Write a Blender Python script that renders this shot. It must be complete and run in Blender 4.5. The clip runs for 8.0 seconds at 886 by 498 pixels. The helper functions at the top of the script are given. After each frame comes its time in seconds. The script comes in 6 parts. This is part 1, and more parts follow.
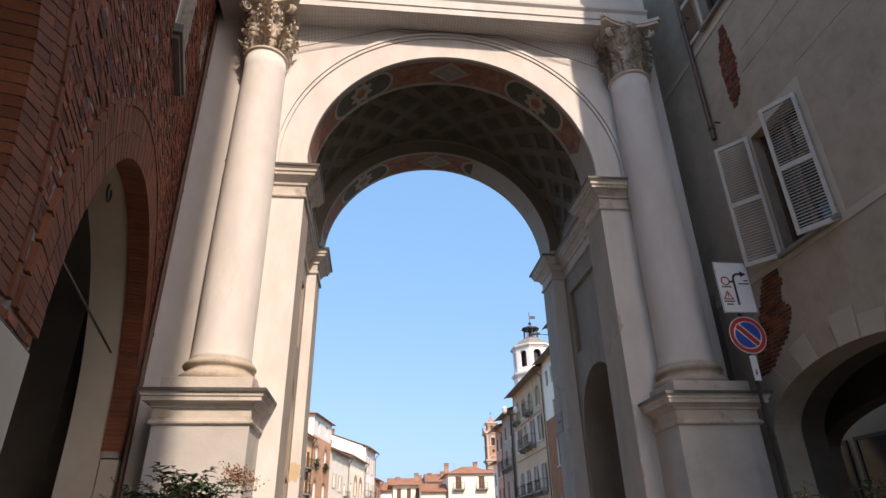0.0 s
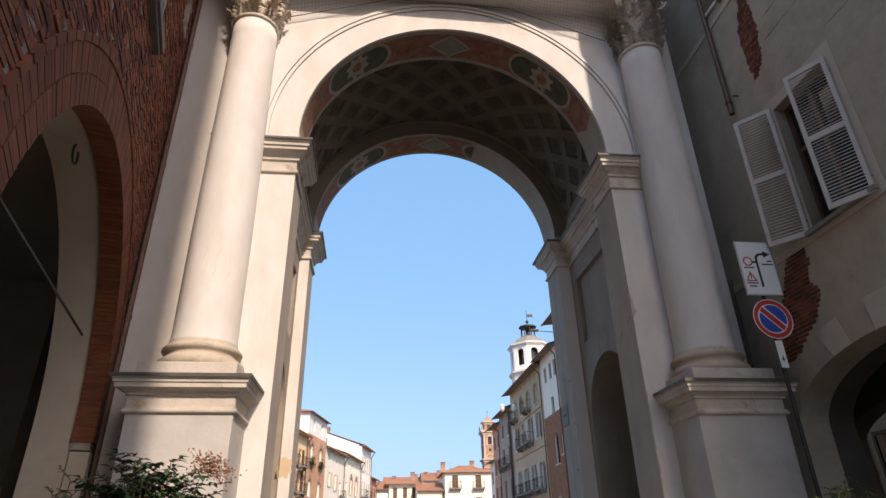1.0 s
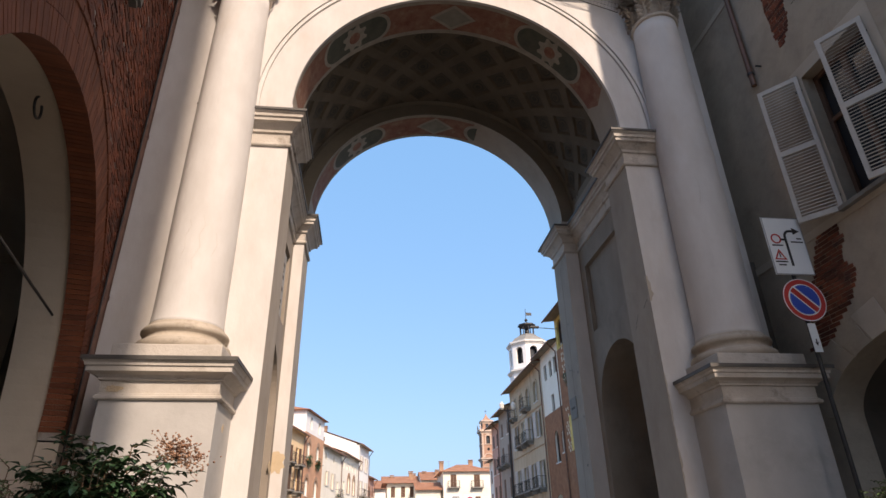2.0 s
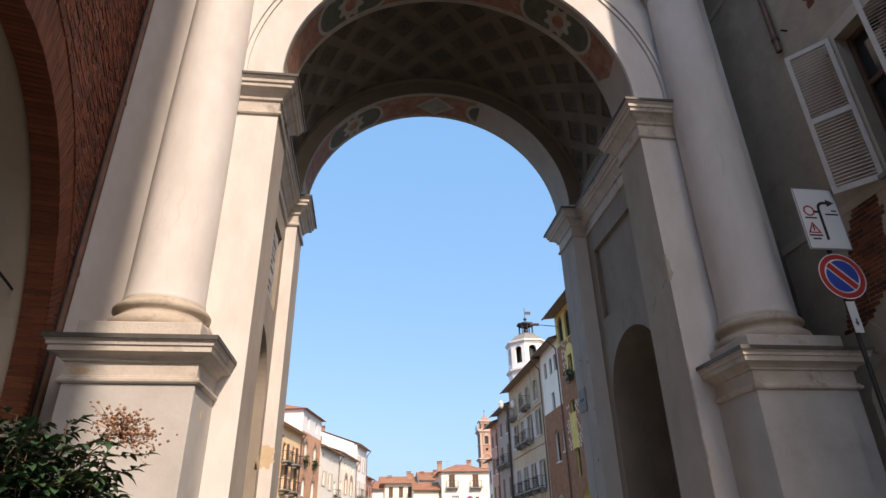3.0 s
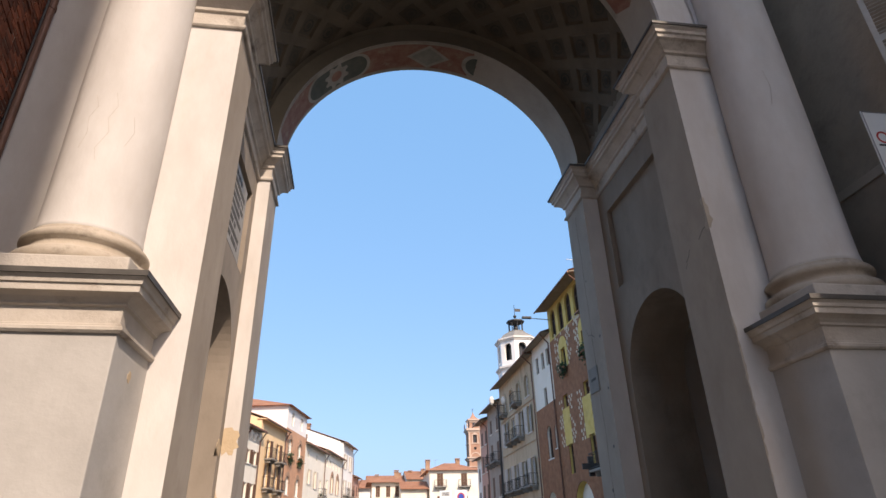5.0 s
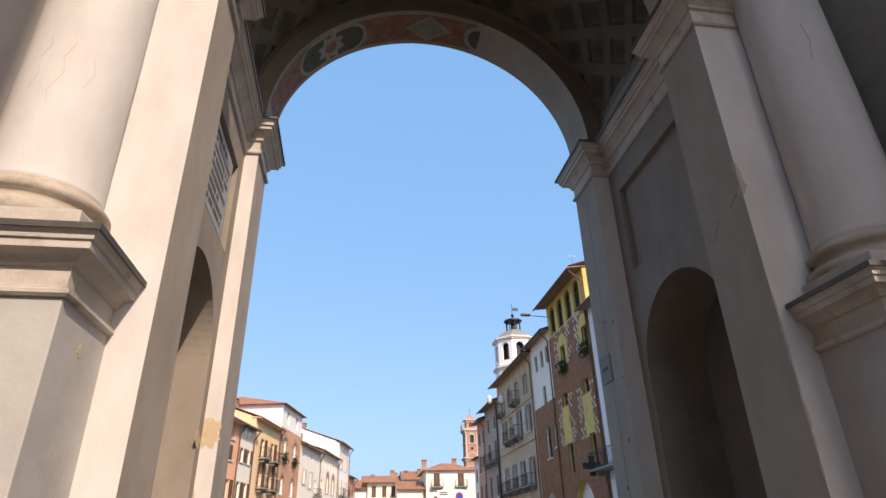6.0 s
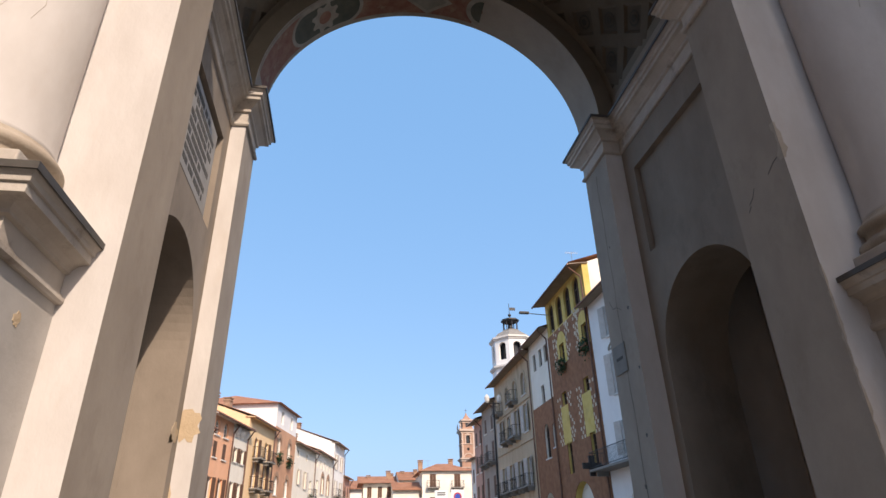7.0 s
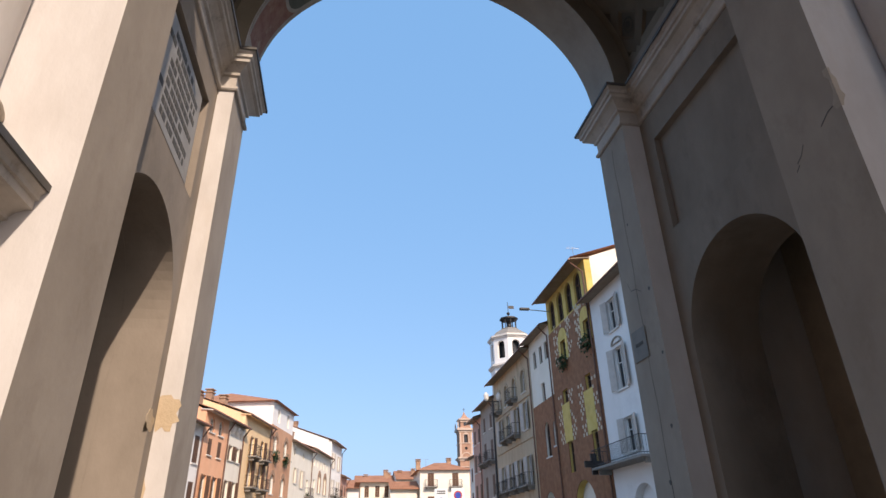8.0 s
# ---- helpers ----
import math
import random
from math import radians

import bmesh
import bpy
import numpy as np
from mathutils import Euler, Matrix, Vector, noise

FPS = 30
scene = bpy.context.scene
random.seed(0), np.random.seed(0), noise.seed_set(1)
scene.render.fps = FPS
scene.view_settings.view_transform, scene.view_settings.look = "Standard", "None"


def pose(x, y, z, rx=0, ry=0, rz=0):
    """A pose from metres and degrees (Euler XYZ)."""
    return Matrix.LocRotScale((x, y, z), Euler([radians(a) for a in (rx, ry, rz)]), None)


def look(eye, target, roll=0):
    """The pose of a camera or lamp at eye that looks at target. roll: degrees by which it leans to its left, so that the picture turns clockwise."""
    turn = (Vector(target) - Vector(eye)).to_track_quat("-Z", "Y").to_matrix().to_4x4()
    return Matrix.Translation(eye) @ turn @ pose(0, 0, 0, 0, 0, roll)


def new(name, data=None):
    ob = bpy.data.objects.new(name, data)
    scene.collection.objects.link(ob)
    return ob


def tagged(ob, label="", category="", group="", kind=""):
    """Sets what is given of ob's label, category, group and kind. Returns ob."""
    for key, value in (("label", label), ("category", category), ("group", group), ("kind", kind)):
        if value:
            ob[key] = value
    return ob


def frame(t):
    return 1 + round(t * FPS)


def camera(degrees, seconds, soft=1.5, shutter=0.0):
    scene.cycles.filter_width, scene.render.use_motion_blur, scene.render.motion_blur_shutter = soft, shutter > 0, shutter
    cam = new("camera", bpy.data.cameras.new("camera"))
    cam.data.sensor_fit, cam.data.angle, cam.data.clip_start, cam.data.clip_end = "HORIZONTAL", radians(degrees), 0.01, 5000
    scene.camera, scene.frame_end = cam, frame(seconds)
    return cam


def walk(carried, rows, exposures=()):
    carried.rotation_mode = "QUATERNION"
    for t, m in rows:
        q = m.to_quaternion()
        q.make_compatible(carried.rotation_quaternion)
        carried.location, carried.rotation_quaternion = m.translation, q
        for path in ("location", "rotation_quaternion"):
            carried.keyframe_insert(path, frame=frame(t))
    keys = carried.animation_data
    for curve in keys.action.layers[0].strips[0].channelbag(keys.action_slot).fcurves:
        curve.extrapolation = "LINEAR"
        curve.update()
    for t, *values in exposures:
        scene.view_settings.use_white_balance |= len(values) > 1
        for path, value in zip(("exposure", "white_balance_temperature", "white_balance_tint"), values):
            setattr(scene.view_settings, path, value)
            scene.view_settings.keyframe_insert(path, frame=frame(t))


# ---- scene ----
cam = camera(73.5, 8.0)
METRES, EYE, TILT, LEAN, TURN = 7.0, 1.6, 0.0, 0.0, -6.7
ROWS = [
    (0.0, 0.0, 0.0, 0.0, 0.55, 26.44, 1.11),
    (0.5, -0.0051, 0.0587, 0.0002, 0.35, 26.4, 1.13),
    (1.0, -0.0127, 0.1227, 0.0016, 0.19, 26.38, 1.12),
    (1.5, -0.02, 0.1811, 0.0024, 0.08, 26.33, 1.11),
    (3.0, -0.0356, 0.3683, 0.0008, -0.2, 26.4, 1.15),
    (3.5, -0.0399, 0.4278, 0.0006, -0.34, 26.34, 1.12),
    (4.0, -0.0433, 0.4926, -0.001, -0.61, 26.38, 1.18),
    (4.5, -0.0449, 0.5553, -0.0019, -1.01, 26.37, 1.28),
    (6.0, -0.0555, 0.7499, 0.0012, -1.67, 26.42, 1.27),
    (6.5, -0.0589, 0.8086, 0.0039, -1.84, 26.41, 1.25),
    (7.0, -0.0649, 0.872, 0.0064, -2.06, 26.49, 1.27),
    (7.5, -0.0713, 0.9325, 0.0081, -2.21, 26.43, 1.28),
    (8.0, -0.0759, 0.9965, 0.0093, -2.31, 26.45, 1.22),
]
walk(cam, [(t, pose(0, 0, EYE, TILT, LEAN, TURN) @ pose(METRES * x, METRES * y, METRES * z, 90 + pitch, roll, yaw)) for t, x, y, z, yaw, pitch, roll in ROWS],
     exposures=[(0.0, 0.26, 8300, 18), (4.5, 0.25, 8250, 18), (8.0, 0.13, 8150, 18)])

# ---- light ----
SUN_FROM = Vector((0.35, -1.0, 0.80)).normalized()
world = bpy.data.worlds.new("sky")
scene.world = world
world.use_nodes = True
sky = world.node_tree.nodes.new("ShaderNodeTexSky")
sky.sky_type, sky.sun_disc = "NISHITA", False
sky.sun_elevation = math.asin(SUN_FROM.z)
sky.sun_rotation = math.atan2(SUN_FROM.x, SUN_FROM.y)
sky.air_density, sky.dust_density, sky.ozone_density = 1.0, 3.0, 1.0
# thin summer haze evens the blue out between zenith and horizon
haze = world.node_tree.nodes.new("ShaderNodeMix")
haze.data_type = "RGBA"
haze.inputs["Factor"].default_value = 0.5
haze.inputs["B"].default_value = (1.12, 3.95, 8.7, 1)
world.node_tree.links.new(sky.outputs[0], haze.inputs["A"])
world.node_tree.links.new(haze.outputs["Result"], world.node_tree.nodes["Background"].inputs[0])
world.node_tree.nodes["Background"].inputs[1].default_value = 0.168
sun = new("sun", bpy.data.lights.new("sun", "SUN"))
sun.data.energy, sun.data.angle, sun.data.color = 3.7, radians(0.6), (1.0, 0.955, 0.915)
sun.matrix_world = look(SUN_FROM * 60, (0, 0, 0))


# ---- materials ----
def mat(name, a, b, scale=3.0, rough=0.85, bump=0.15, fine=40.0, stain=None, stain_scale=0.6, amount=0.5, metal=0.0, rand=0.0, streak=1.0):
    """Two colours mixed by coarse noise, fine grain in the relief, and an optional stain colour in larger patches."""
    m = bpy.data.materials.new(name)
    m.use_nodes = True
    nt = m.node_tree
    bsdf = nt.nodes["Principled BSDF"]
    co = nt.nodes.new("ShaderNodeTexCoord")
    mp = nt.nodes.new("ShaderNodeMapping")
    mp.inputs["Scale"].default_value = (1, 1, streak)
    nt.links.new(co.outputs["Object"], mp.inputs[0])

    def tex(sc, detail=5.0, rough_=0.6):
        n = nt.nodes.new("ShaderNodeTexNoise")
        n.inputs["Scale"].default_value, n.inputs["Detail"].default_value, n.inputs["Roughness"].default_value = sc, detail, rough_
        nt.links.new(mp.outputs[0], n.inputs["Vector"])
        return n

    def ramp(src, lo, hi):
        r = nt.nodes.new("ShaderNodeMapRange")
        r.inputs["From Min"].default_value, r.inputs["From Max"].default_value = lo, hi
        nt.links.new(src, r.inputs["Value"])
        return r.outputs[0]

    def mix(fac, c1, c2):
        x = nt.nodes.new("ShaderNodeMix")
        x.data_type = "RGBA"
        for sock, v in ((x.inputs["Factor"], fac), (x.inputs["A"], c1), (x.inputs["B"], c2)):
            if isinstance(v, (tuple, list)):
                sock.default_value = (*v, 1)
            elif isinstance(v, (int, float)):
                sock.default_value = v
            else:
                nt.links.new(v, sock)
        return x.outputs["Result"]

    col = mix(ramp(tex(scale).outputs[0], 0.3, 0.7), a, b)
    if stain:
        st = ramp(tex(stain_scale, 6.0, 0.7).outputs[0], 0.55, 0.75)
        k = nt.nodes.new("ShaderNodeMath")
        k.operation = "MULTIPLY"
        k.inputs[1].default_value = amount
        nt.links.new(st, k.inputs[0])
        col = mix(k.outputs[0], col, stain)
    if rand:
        oi = nt.nodes.new("ShaderNodeObjectInfo")
        ge = nt.nodes.new("ShaderNodeNewGeometry")
        ad = nt.nodes.new("ShaderNodeMath")
        nt.links.new(oi.outputs["Random"], ad.inputs[0])
        nt.links.new(ge.outputs["Random Per Island"], ad.inputs[1])
        fr = nt.nodes.new("ShaderNodeMath")
        fr.operation = "FRACT"
        nt.links.new(ad.outputs[0], fr.inputs[0])
        hs = nt.nodes.new("ShaderNodeHueSaturation")
        nt.links.new(ramp(fr.outputs[0], 0, 1), hs.inputs["Value"])
        rr = hs.inputs["Value"].links[0].from_node
        rr.inputs["To Min"].default_value, rr.inputs["To Max"].default_value = 1 - rand, 1 + rand
        nt.links.new(col, hs.inputs["Color"])
        col = hs.outputs[0]
    nt.links.new(col, bsdf.inputs["Base Color"])
    bsdf.inputs["Roughness"].default_value, bsdf.inputs["Metallic"].default_value = rough, metal
    if bump:
        bp = nt.nodes.new("ShaderNodeBump")
        bp.inputs["Strength"].default_value, bp.inputs["Distance"].default_value = bump, 0.02
        nt.links.new(tex(fine, 4.0).outputs[0], bp.inputs["Height"])
        nt.links.new(bp.outputs[0], bsdf.inputs["Normal"])
    return m


PLASTER = mat("cream_plaster", (0.575, 0.538, 0.508), (0.665, 0.635, 0.61), 2.4, 0.9, 0.22, 11, (0.56, 0.475, 0.395), 0.9, 0.55, streak=0.45)
PLASTER_GREY = mat("grey_plaster", (0.42, 0.40, 0.378), (0.51, 0.49, 0.465), 1.8, 0.9, 0.22, 11, (0.31, 0.285, 0.25), 1.0, 0.5)
STONE = mat("carved_stone", (0.56, 0.48, 0.40), (0.68, 0.60, 0.51), 9, 0.9, 0.6, 40, (0.34, 0.28, 0.225), 10, 0.5)
WORN = mat("weathered_moulding", (0.47, 0.415, 0.36), (0.60, 0.55, 0.495), 2.5, 0.9, 0.35, 22, (0.19, 0.145, 0.11), 2.2, 0.9)
# passage plaster: base colour lowered to carry shade, plus random stains
PASSAGE = mat("shaded_dingy_plaster", (0.25, 0.208, 0.168), (0.33, 0.275, 0.225), 1.6, 0.9, 0.25, 10, (0.16, 0.138, 0.115), 1.3, 0.6, streak=0.6)
# front plaster toned darker to hold the shade, with some brown staining
REVEAL = mat("shaded_stained_plaster", (0.34, 0.285, 0.232), (0.42, 0.36, 0.298), 1.7, 0.9, 0.22, 10, (0.26, 0.21, 0.16), 1.3, 0.6, streak=0.6)
WORN_DARK = mat("grimy_moulding", (0.38, 0.315, 0.25), (0.52, 0.45, 0.37), 3, 0.9, 0.35, 22, (0.20, 0.155, 0.115), 2.5, 0.8)
# near-black tone: painted indoor shade, and the dark joint lines
SHADE_AND_JOINT = mat("shade_and_joint_dark", (0.07, 0.058, 0.046), (0.11, 0.092, 0.074), 1.5, 0.95, 0.2, 14)
LEAD = mat("lead_flashing", (0.07, 0.065, 0.06), (0.11, 0.10, 0.09), 5, 0.6, 0.1)
BARE = mat("bare_render", (0.50, 0.38, 0.25), (0.58, 0.45, 0.31), 6, 0.95, 0.4, 25)
BRICK = mat("red_brick", (0.125, 0.034, 0.017), (0.235, 0.064, 0.027), 5, 0.9, 0.5, 45, (0.05, 0.042, 0.038), 2.6, 0.8, rand=0.5)
MORTAR = mat("mortar", (0.19, 0.155, 0.13), (0.36, 0.31, 0.265), 6, 0.95, 0.4, 50)
OCHRE = mat("drab_plaster", (0.37, 0.305, 0.235), (0.49, 0.41, 0.325), 2.2, 0.95, 0.5, 9, (0.21, 0.172, 0.132), 1.1, 0.75)
OCHRE_TRIM = mat("pale_trim_plaster", (0.47, 0.40, 0.32), (0.55, 0.48, 0.395), 2, 0.95, 0.2, 18)
PORTICO = mat("portico_plaster", (0.42, 0.345, 0.27), (0.49, 0.415, 0.33), 1.2, 0.95, 0.15, 16, (0.30, 0.25, 0.19), 0.8, 0.4)
PAVING = mat("paving", (0.085, 0.075, 0.065), (0.125, 0.11, 0.095), 1.5, 0.9, 0.3, 12)
TILE = mat("roof_tile", (0.30, 0.125, 0.065), (0.42, 0.20, 0.115), 1.0, 0.9, 0.4, 6, (0.20, 0.13, 0.09), 0.5, 0.6)


BRICK_NEW = mat("orange_brick", (0.14, 0.037, 0.015), (0.205, 0.058, 0.021), 3, 0.9, 0.3, 40, (0.20, 0.07, 0.04), 1.5, 0.6, rand=0.22)
GREY_STONE = mat("grey_stone", (0.20, 0.19, 0.17), (0.28, 0.265, 0.24), 4, 0.8, 0.2, 30)
COPPER = mat("brown_downpipe", (0.12, 0.06, 0.04), (0.20, 0.10, 0.07), 4, 0.5, 0.1, 30, metal=0.4)
IRON = mat("dark_iron", (0.025, 0.025, 0.027), (0.05, 0.048, 0.045), 6, 0.55, 0.1, 40, metal=0.3)
STEEL = mat("grey_steel", (0.30, 0.30, 0.31), (0.40, 0.40, 0.41), 6, 0.45, 0.05, 40, metal=0.7)
SHUTTER = mat("pale_painted_wood", (0.50, 0.455, 0.41), (0.60, 0.555, 0.505), 5, 0.75, 0.15, 30, (0.34, 0.30, 0.26), 3, 0.5)
RED_PAINT = mat("red_fresco", (0.21, 0.075, 0.048), (0.31, 0.165, 0.11), 4.5, 0.9, 0.05, 20, (0.36, 0.27, 0.19), 3.4, 0.85)
GREEN_PAINT = mat("dark_green_fresco", (0.065, 0.068, 0.05), (0.11, 0.108, 0.078), 4, 0.9, 0.05, 20)
PALE_PAINT = mat("pale_fresco", (0.27, 0.235, 0.19), (0.38, 0.335, 0.275), 5, 0.9, 0.05, 20, (0.18, 0.15, 0.115), 1.6, 0.6)
GREY_PAINT = mat("grey_fresco", (0.20, 0.185, 0.15), (0.28, 0.26, 0.215), 5, 0.9, 0.05, 20, (0.15, 0.13, 0.10), 2.0, 0.6)
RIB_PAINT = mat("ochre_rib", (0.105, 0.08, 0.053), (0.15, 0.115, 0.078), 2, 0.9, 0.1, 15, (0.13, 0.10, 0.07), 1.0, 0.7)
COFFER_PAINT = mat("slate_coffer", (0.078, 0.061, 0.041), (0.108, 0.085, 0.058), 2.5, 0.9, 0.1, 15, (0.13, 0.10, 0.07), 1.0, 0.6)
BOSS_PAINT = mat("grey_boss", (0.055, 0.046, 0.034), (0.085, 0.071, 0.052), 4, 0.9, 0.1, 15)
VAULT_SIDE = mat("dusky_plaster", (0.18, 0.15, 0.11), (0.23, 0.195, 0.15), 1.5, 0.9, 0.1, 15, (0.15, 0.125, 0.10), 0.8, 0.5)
NET = mat("net_cord", (0.16, 0.14, 0.12), (0.20, 0.18, 0.15), 5, 0.9, 0)
MARBLE = mat("inscribed_marble", (0.30, 0.28, 0.25), (0.40, 0.38, 0.35), 3, 0.6, 0.05, 20)
LETTER = mat("dark_lettering", (0.07, 0.065, 0.06), (0.10, 0.095, 0.085), 6, 0.8, 0)
DARK_GLASS = mat("dark_window_glass", (0.018, 0.020, 0.024), (0.035, 0.038, 0.045), 1, 0.12, 0)
SIGN_WHITE = mat("white_sign_sheet", (0.74, 0.76, 0.76), (0.80, 0.82, 0.82), 2, 0.4, 0)
SIGN_RED = mat("red_sign_sheet", (0.50, 0.035, 0.03), (0.56, 0.05, 0.04), 2, 0.4, 0)
SIGN_BLUE = mat("blue_sign_sheet", (0.02, 0.07, 0.38), (0.03, 0.09, 0.45), 2, 0.4, 0)
SIGN_BLACK = mat("black_sign_sheet", (0.015, 0.015, 0.015), (0.03, 0.03, 0.03), 2, 0.4, 0)
LEAF = mat("green_leaf", (0.022, 0.062, 0.028), (0.05, 0.105, 0.042), 4, 0.45, 0.1, 40, rand=0.35)
LEAF_YOUNG = mat("light_green_leaf", (0.09, 0.16, 0.04), (0.14, 0.20, 0.06), 4, 0.5, 0.1, 40, rand=0.3)
SEED = mat("dry_brown_seed", (0.26, 0.13, 0.08), (0.38, 0.22, 0.14), 6, 0.8, 0, rand=0.3)
TWIG = mat("brown_twig", (0.12, 0.07, 0.04), (0.18, 0.11, 0.07), 8, 0.9, 0.1)
TERRACOTTA = mat("terracotta_pot", (0.34, 0.15, 0.08), (0.42, 0.20, 0.11), 4, 0.85, 0.1)
W_WHITE = mat("white_facade", (0.80, 0.78, 0.75), (0.86, 0.845, 0.815), 0.5, 0.9, 0.1, 8, (0.55, 0.54, 0.52), 0.3, 0.4)
W_CREAM = mat("cream_facade", (0.79, 0.73, 0.62), (0.86, 0.81, 0.71), 0.5, 0.9, 0.1, 8, (0.62, 0.54, 0.43), 0.3, 0.5)
W_TAN = mat("stained_tan_facade", (0.46, 0.35, 0.235), (0.60, 0.475, 0.33), 0.9, 0.9, 0.3, 6, (0.22, 0.16, 0.11), 0.6, 0.8, streak=0.35)
W_BUFF = mat("buff_facade", (0.56, 0.455, 0.335), (0.66, 0.55, 0.42), 0.6, 0.9, 0.2, 6, (0.34, 0.27, 0.20), 0.35, 0.7)
W_ORANGE = mat("orange_facade", (0.82, 0.42, 0.25), (0.88, 0.50, 0.32), 0.5, 0.9, 0.1, 8, (0.55, 0.30, 0.2), 0.3, 0.4)
W_APRICOT = mat("apricot_facade", (0.84, 0.58, 0.33), (0.90, 0.66, 0.41), 0.5, 0.9, 0.1, 8, (0.58, 0.38, 0.22), 0.3, 0.4)
W_PINK = mat("pink_facade", (0.52, 0.30, 0.24), (0.60, 0.37, 0.30), 0.5, 0.9, 0.1, 8, (0.40, 0.24, 0.2), 0.3, 0.5)
W_BRICK = mat("far_brick", (0.225, 0.092, 0.043), (0.37, 0.165, 0.083), 2.2, 0.9, 0.4, 9, (0.15, 0.072, 0.045), 0.9, 0.75)
CHIMNEY = mat("chimney_brick", (0.30, 0.17, 0.11), (0.44, 0.29, 0.20), 2.0, 0.9, 0.3, 7, (0.22, 0.12, 0.08), 0.9, 0.6)
W_SHAFT = mat("tower_brick", (0.34, 0.185, 0.125), (0.44, 0.26, 0.185), 0.9, 0.9, 0.3, 6, (0.24, 0.15, 0.11), 0.5, 0.6)
W_CORNICE = mat("tower_stone", (0.50, 0.37, 0.29), (0.58, 0.45, 0.37), 0.9, 0.9, 0.2, 6, (0.34, 0.24, 0.19), 0.6, 0.6)
W_ROSE = mat("rose_brick", (0.52, 0.27, 0.16), (0.62, 0.36, 0.23), 0.5, 0.9, 0.2, 6, (0.3, 0.18, 0.13), 0.3, 0.5)
W_YELLOW = mat("yellow_plaster", (0.62, 0.43, 0.11), (0.73, 0.55, 0.19), 1.6, 0.9, 0.15, 8, (0.44, 0.29, 0.11), 0.9, 0.6)
W_GREY = mat("grey_facade", (0.33, 0.285, 0.25), (0.42, 0.37, 0.32), 0.5, 0.9, 0.1, 8, (0.3, 0.27, 0.25), 0.3, 0.5)
W_CHECK = mat("cream_stone_check", (0.56, 0.46, 0.33), (0.68, 0.58, 0.44), 3, 0.85, 0.1, 15)
TRIM_TAN = mat("tan_stone_trim", (0.44, 0.34, 0.235), (0.54, 0.43, 0.30), 1.5, 0.9, 0.2, 10, (0.26, 0.2, 0.14), 0.8, 0.6)
TRIM_WHITE = mat("white_stone_trim", (0.66, 0.63, 0.58), (0.74, 0.71, 0.66), 2, 0.85, 0.1, 15)
WOOD_BROWN = mat("brown_shutter_wood", (0.10, 0.05, 0.03), (0.15, 0.08, 0.05), 3, 0.7, 0.1, 20)
SOFFIT = mat("eave_boards", (0.24, 0.19, 0.14), (0.32, 0.26, 0.20), 2, 0.9, 0.2, 12)


# ---- building blocks ----
def mesh_of(name, bm, material):
    me = bpy.data.meshes.new(name)
    bmesh.ops.recalc_face_normals(bm, faces=bm.faces)
    bm.to_mesh(me)
    bm.free()
    for m in material if isinstance(material, (list, tuple)) else [material]:
        me.materials.append(m)
    return me


def base(name, x, y, z, label="", category="", group="", kind=""):
    ob = new(name)
    ob.matrix_basis = Matrix.Translation((x, y, z))
    return tagged(ob, label, category, group, kind)


def put(name, me, parent, m=None, label=""):
    """Links a mesh as a part: in world coordinates under a thing, in local ones under a part."""
    ob = new(name, me)
    ob.parent = parent
    if parent is not None and parent.parent is None:
        ob.matrix_parent_inverse = parent.matrix_basis.inverted()
    if m is not None:
        ob.matrix_basis = m
    return tagged(ob, label)


def part(name, bm, material, parent, label="", smooth=False):
    me = mesh_of(name, bm, material)
    if smooth:
        me.shade_smooth()
    return put(name, me, parent, None, label)


def local_put(name, me, parent, m=None, label=""):
    ob = new(name, me)
    ob.parent = parent
    if m is not None:
        ob.matrix_basis = m
    return tagged(ob, label)


def local_part(name, bm, material, parent, label=""):
    return local_put(name, mesh_of(name, bm, material), parent, None, label)


def thing(name, bm, material, label="", category="", group="", kind="", smooth=False):
    me = mesh_of(name, bm, material)
    if smooth:
        me.shade_smooth()
    return tagged(new(name, me), label, category, group, kind)


def box(bm, x0, y0, z0, x1, y1, z1, bev=0.0, mi=0):
    vs = [bm.verts.new((x, y, z)) for x in (x0, x1) for y in (y0, y1) for z in (z0, z1)]
    fs = [bm.faces.new([vs[i] for i in f]) for f in ((0, 1, 3, 2), (4, 6, 7, 5), (0, 4, 5, 1), (2, 3, 7, 6), (0, 2, 6, 4), (1, 5, 7, 3))]
    for f in fs:
        f.material_index = mi
    if bev:
        bmesh.ops.bevel(bm, geom=list({e for f in fs for e in f.edges}), offset=bev, segments=2, affect="EDGES", profile=0.6)
    return bm


def cyl(bm, p, q, r0, r1=None, n=12, caps=True):
    p, q = Vector(p), Vector(q)
    r1 = r0 if r1 is None else r1
    ax = (q - p).normalized()
    u = ax.orthogonal().normalized()
    v = ax.cross(u)
    rings = [[bm.verts.new(c + r * (u * math.cos(k * math.tau / n) + v * math.sin(k * math.tau / n))) for k in range(n)] for c, r in ((p, r0), (q, r1))]
    for k in range(n):
        bm.faces.new((rings[0][k], rings[0][(k + 1) % n], rings[1][(k + 1) % n], rings[1][k]))
    if caps:
        bm.faces.new(rings[0][::-1])
        bm.faces.new(rings[1])
    return bm


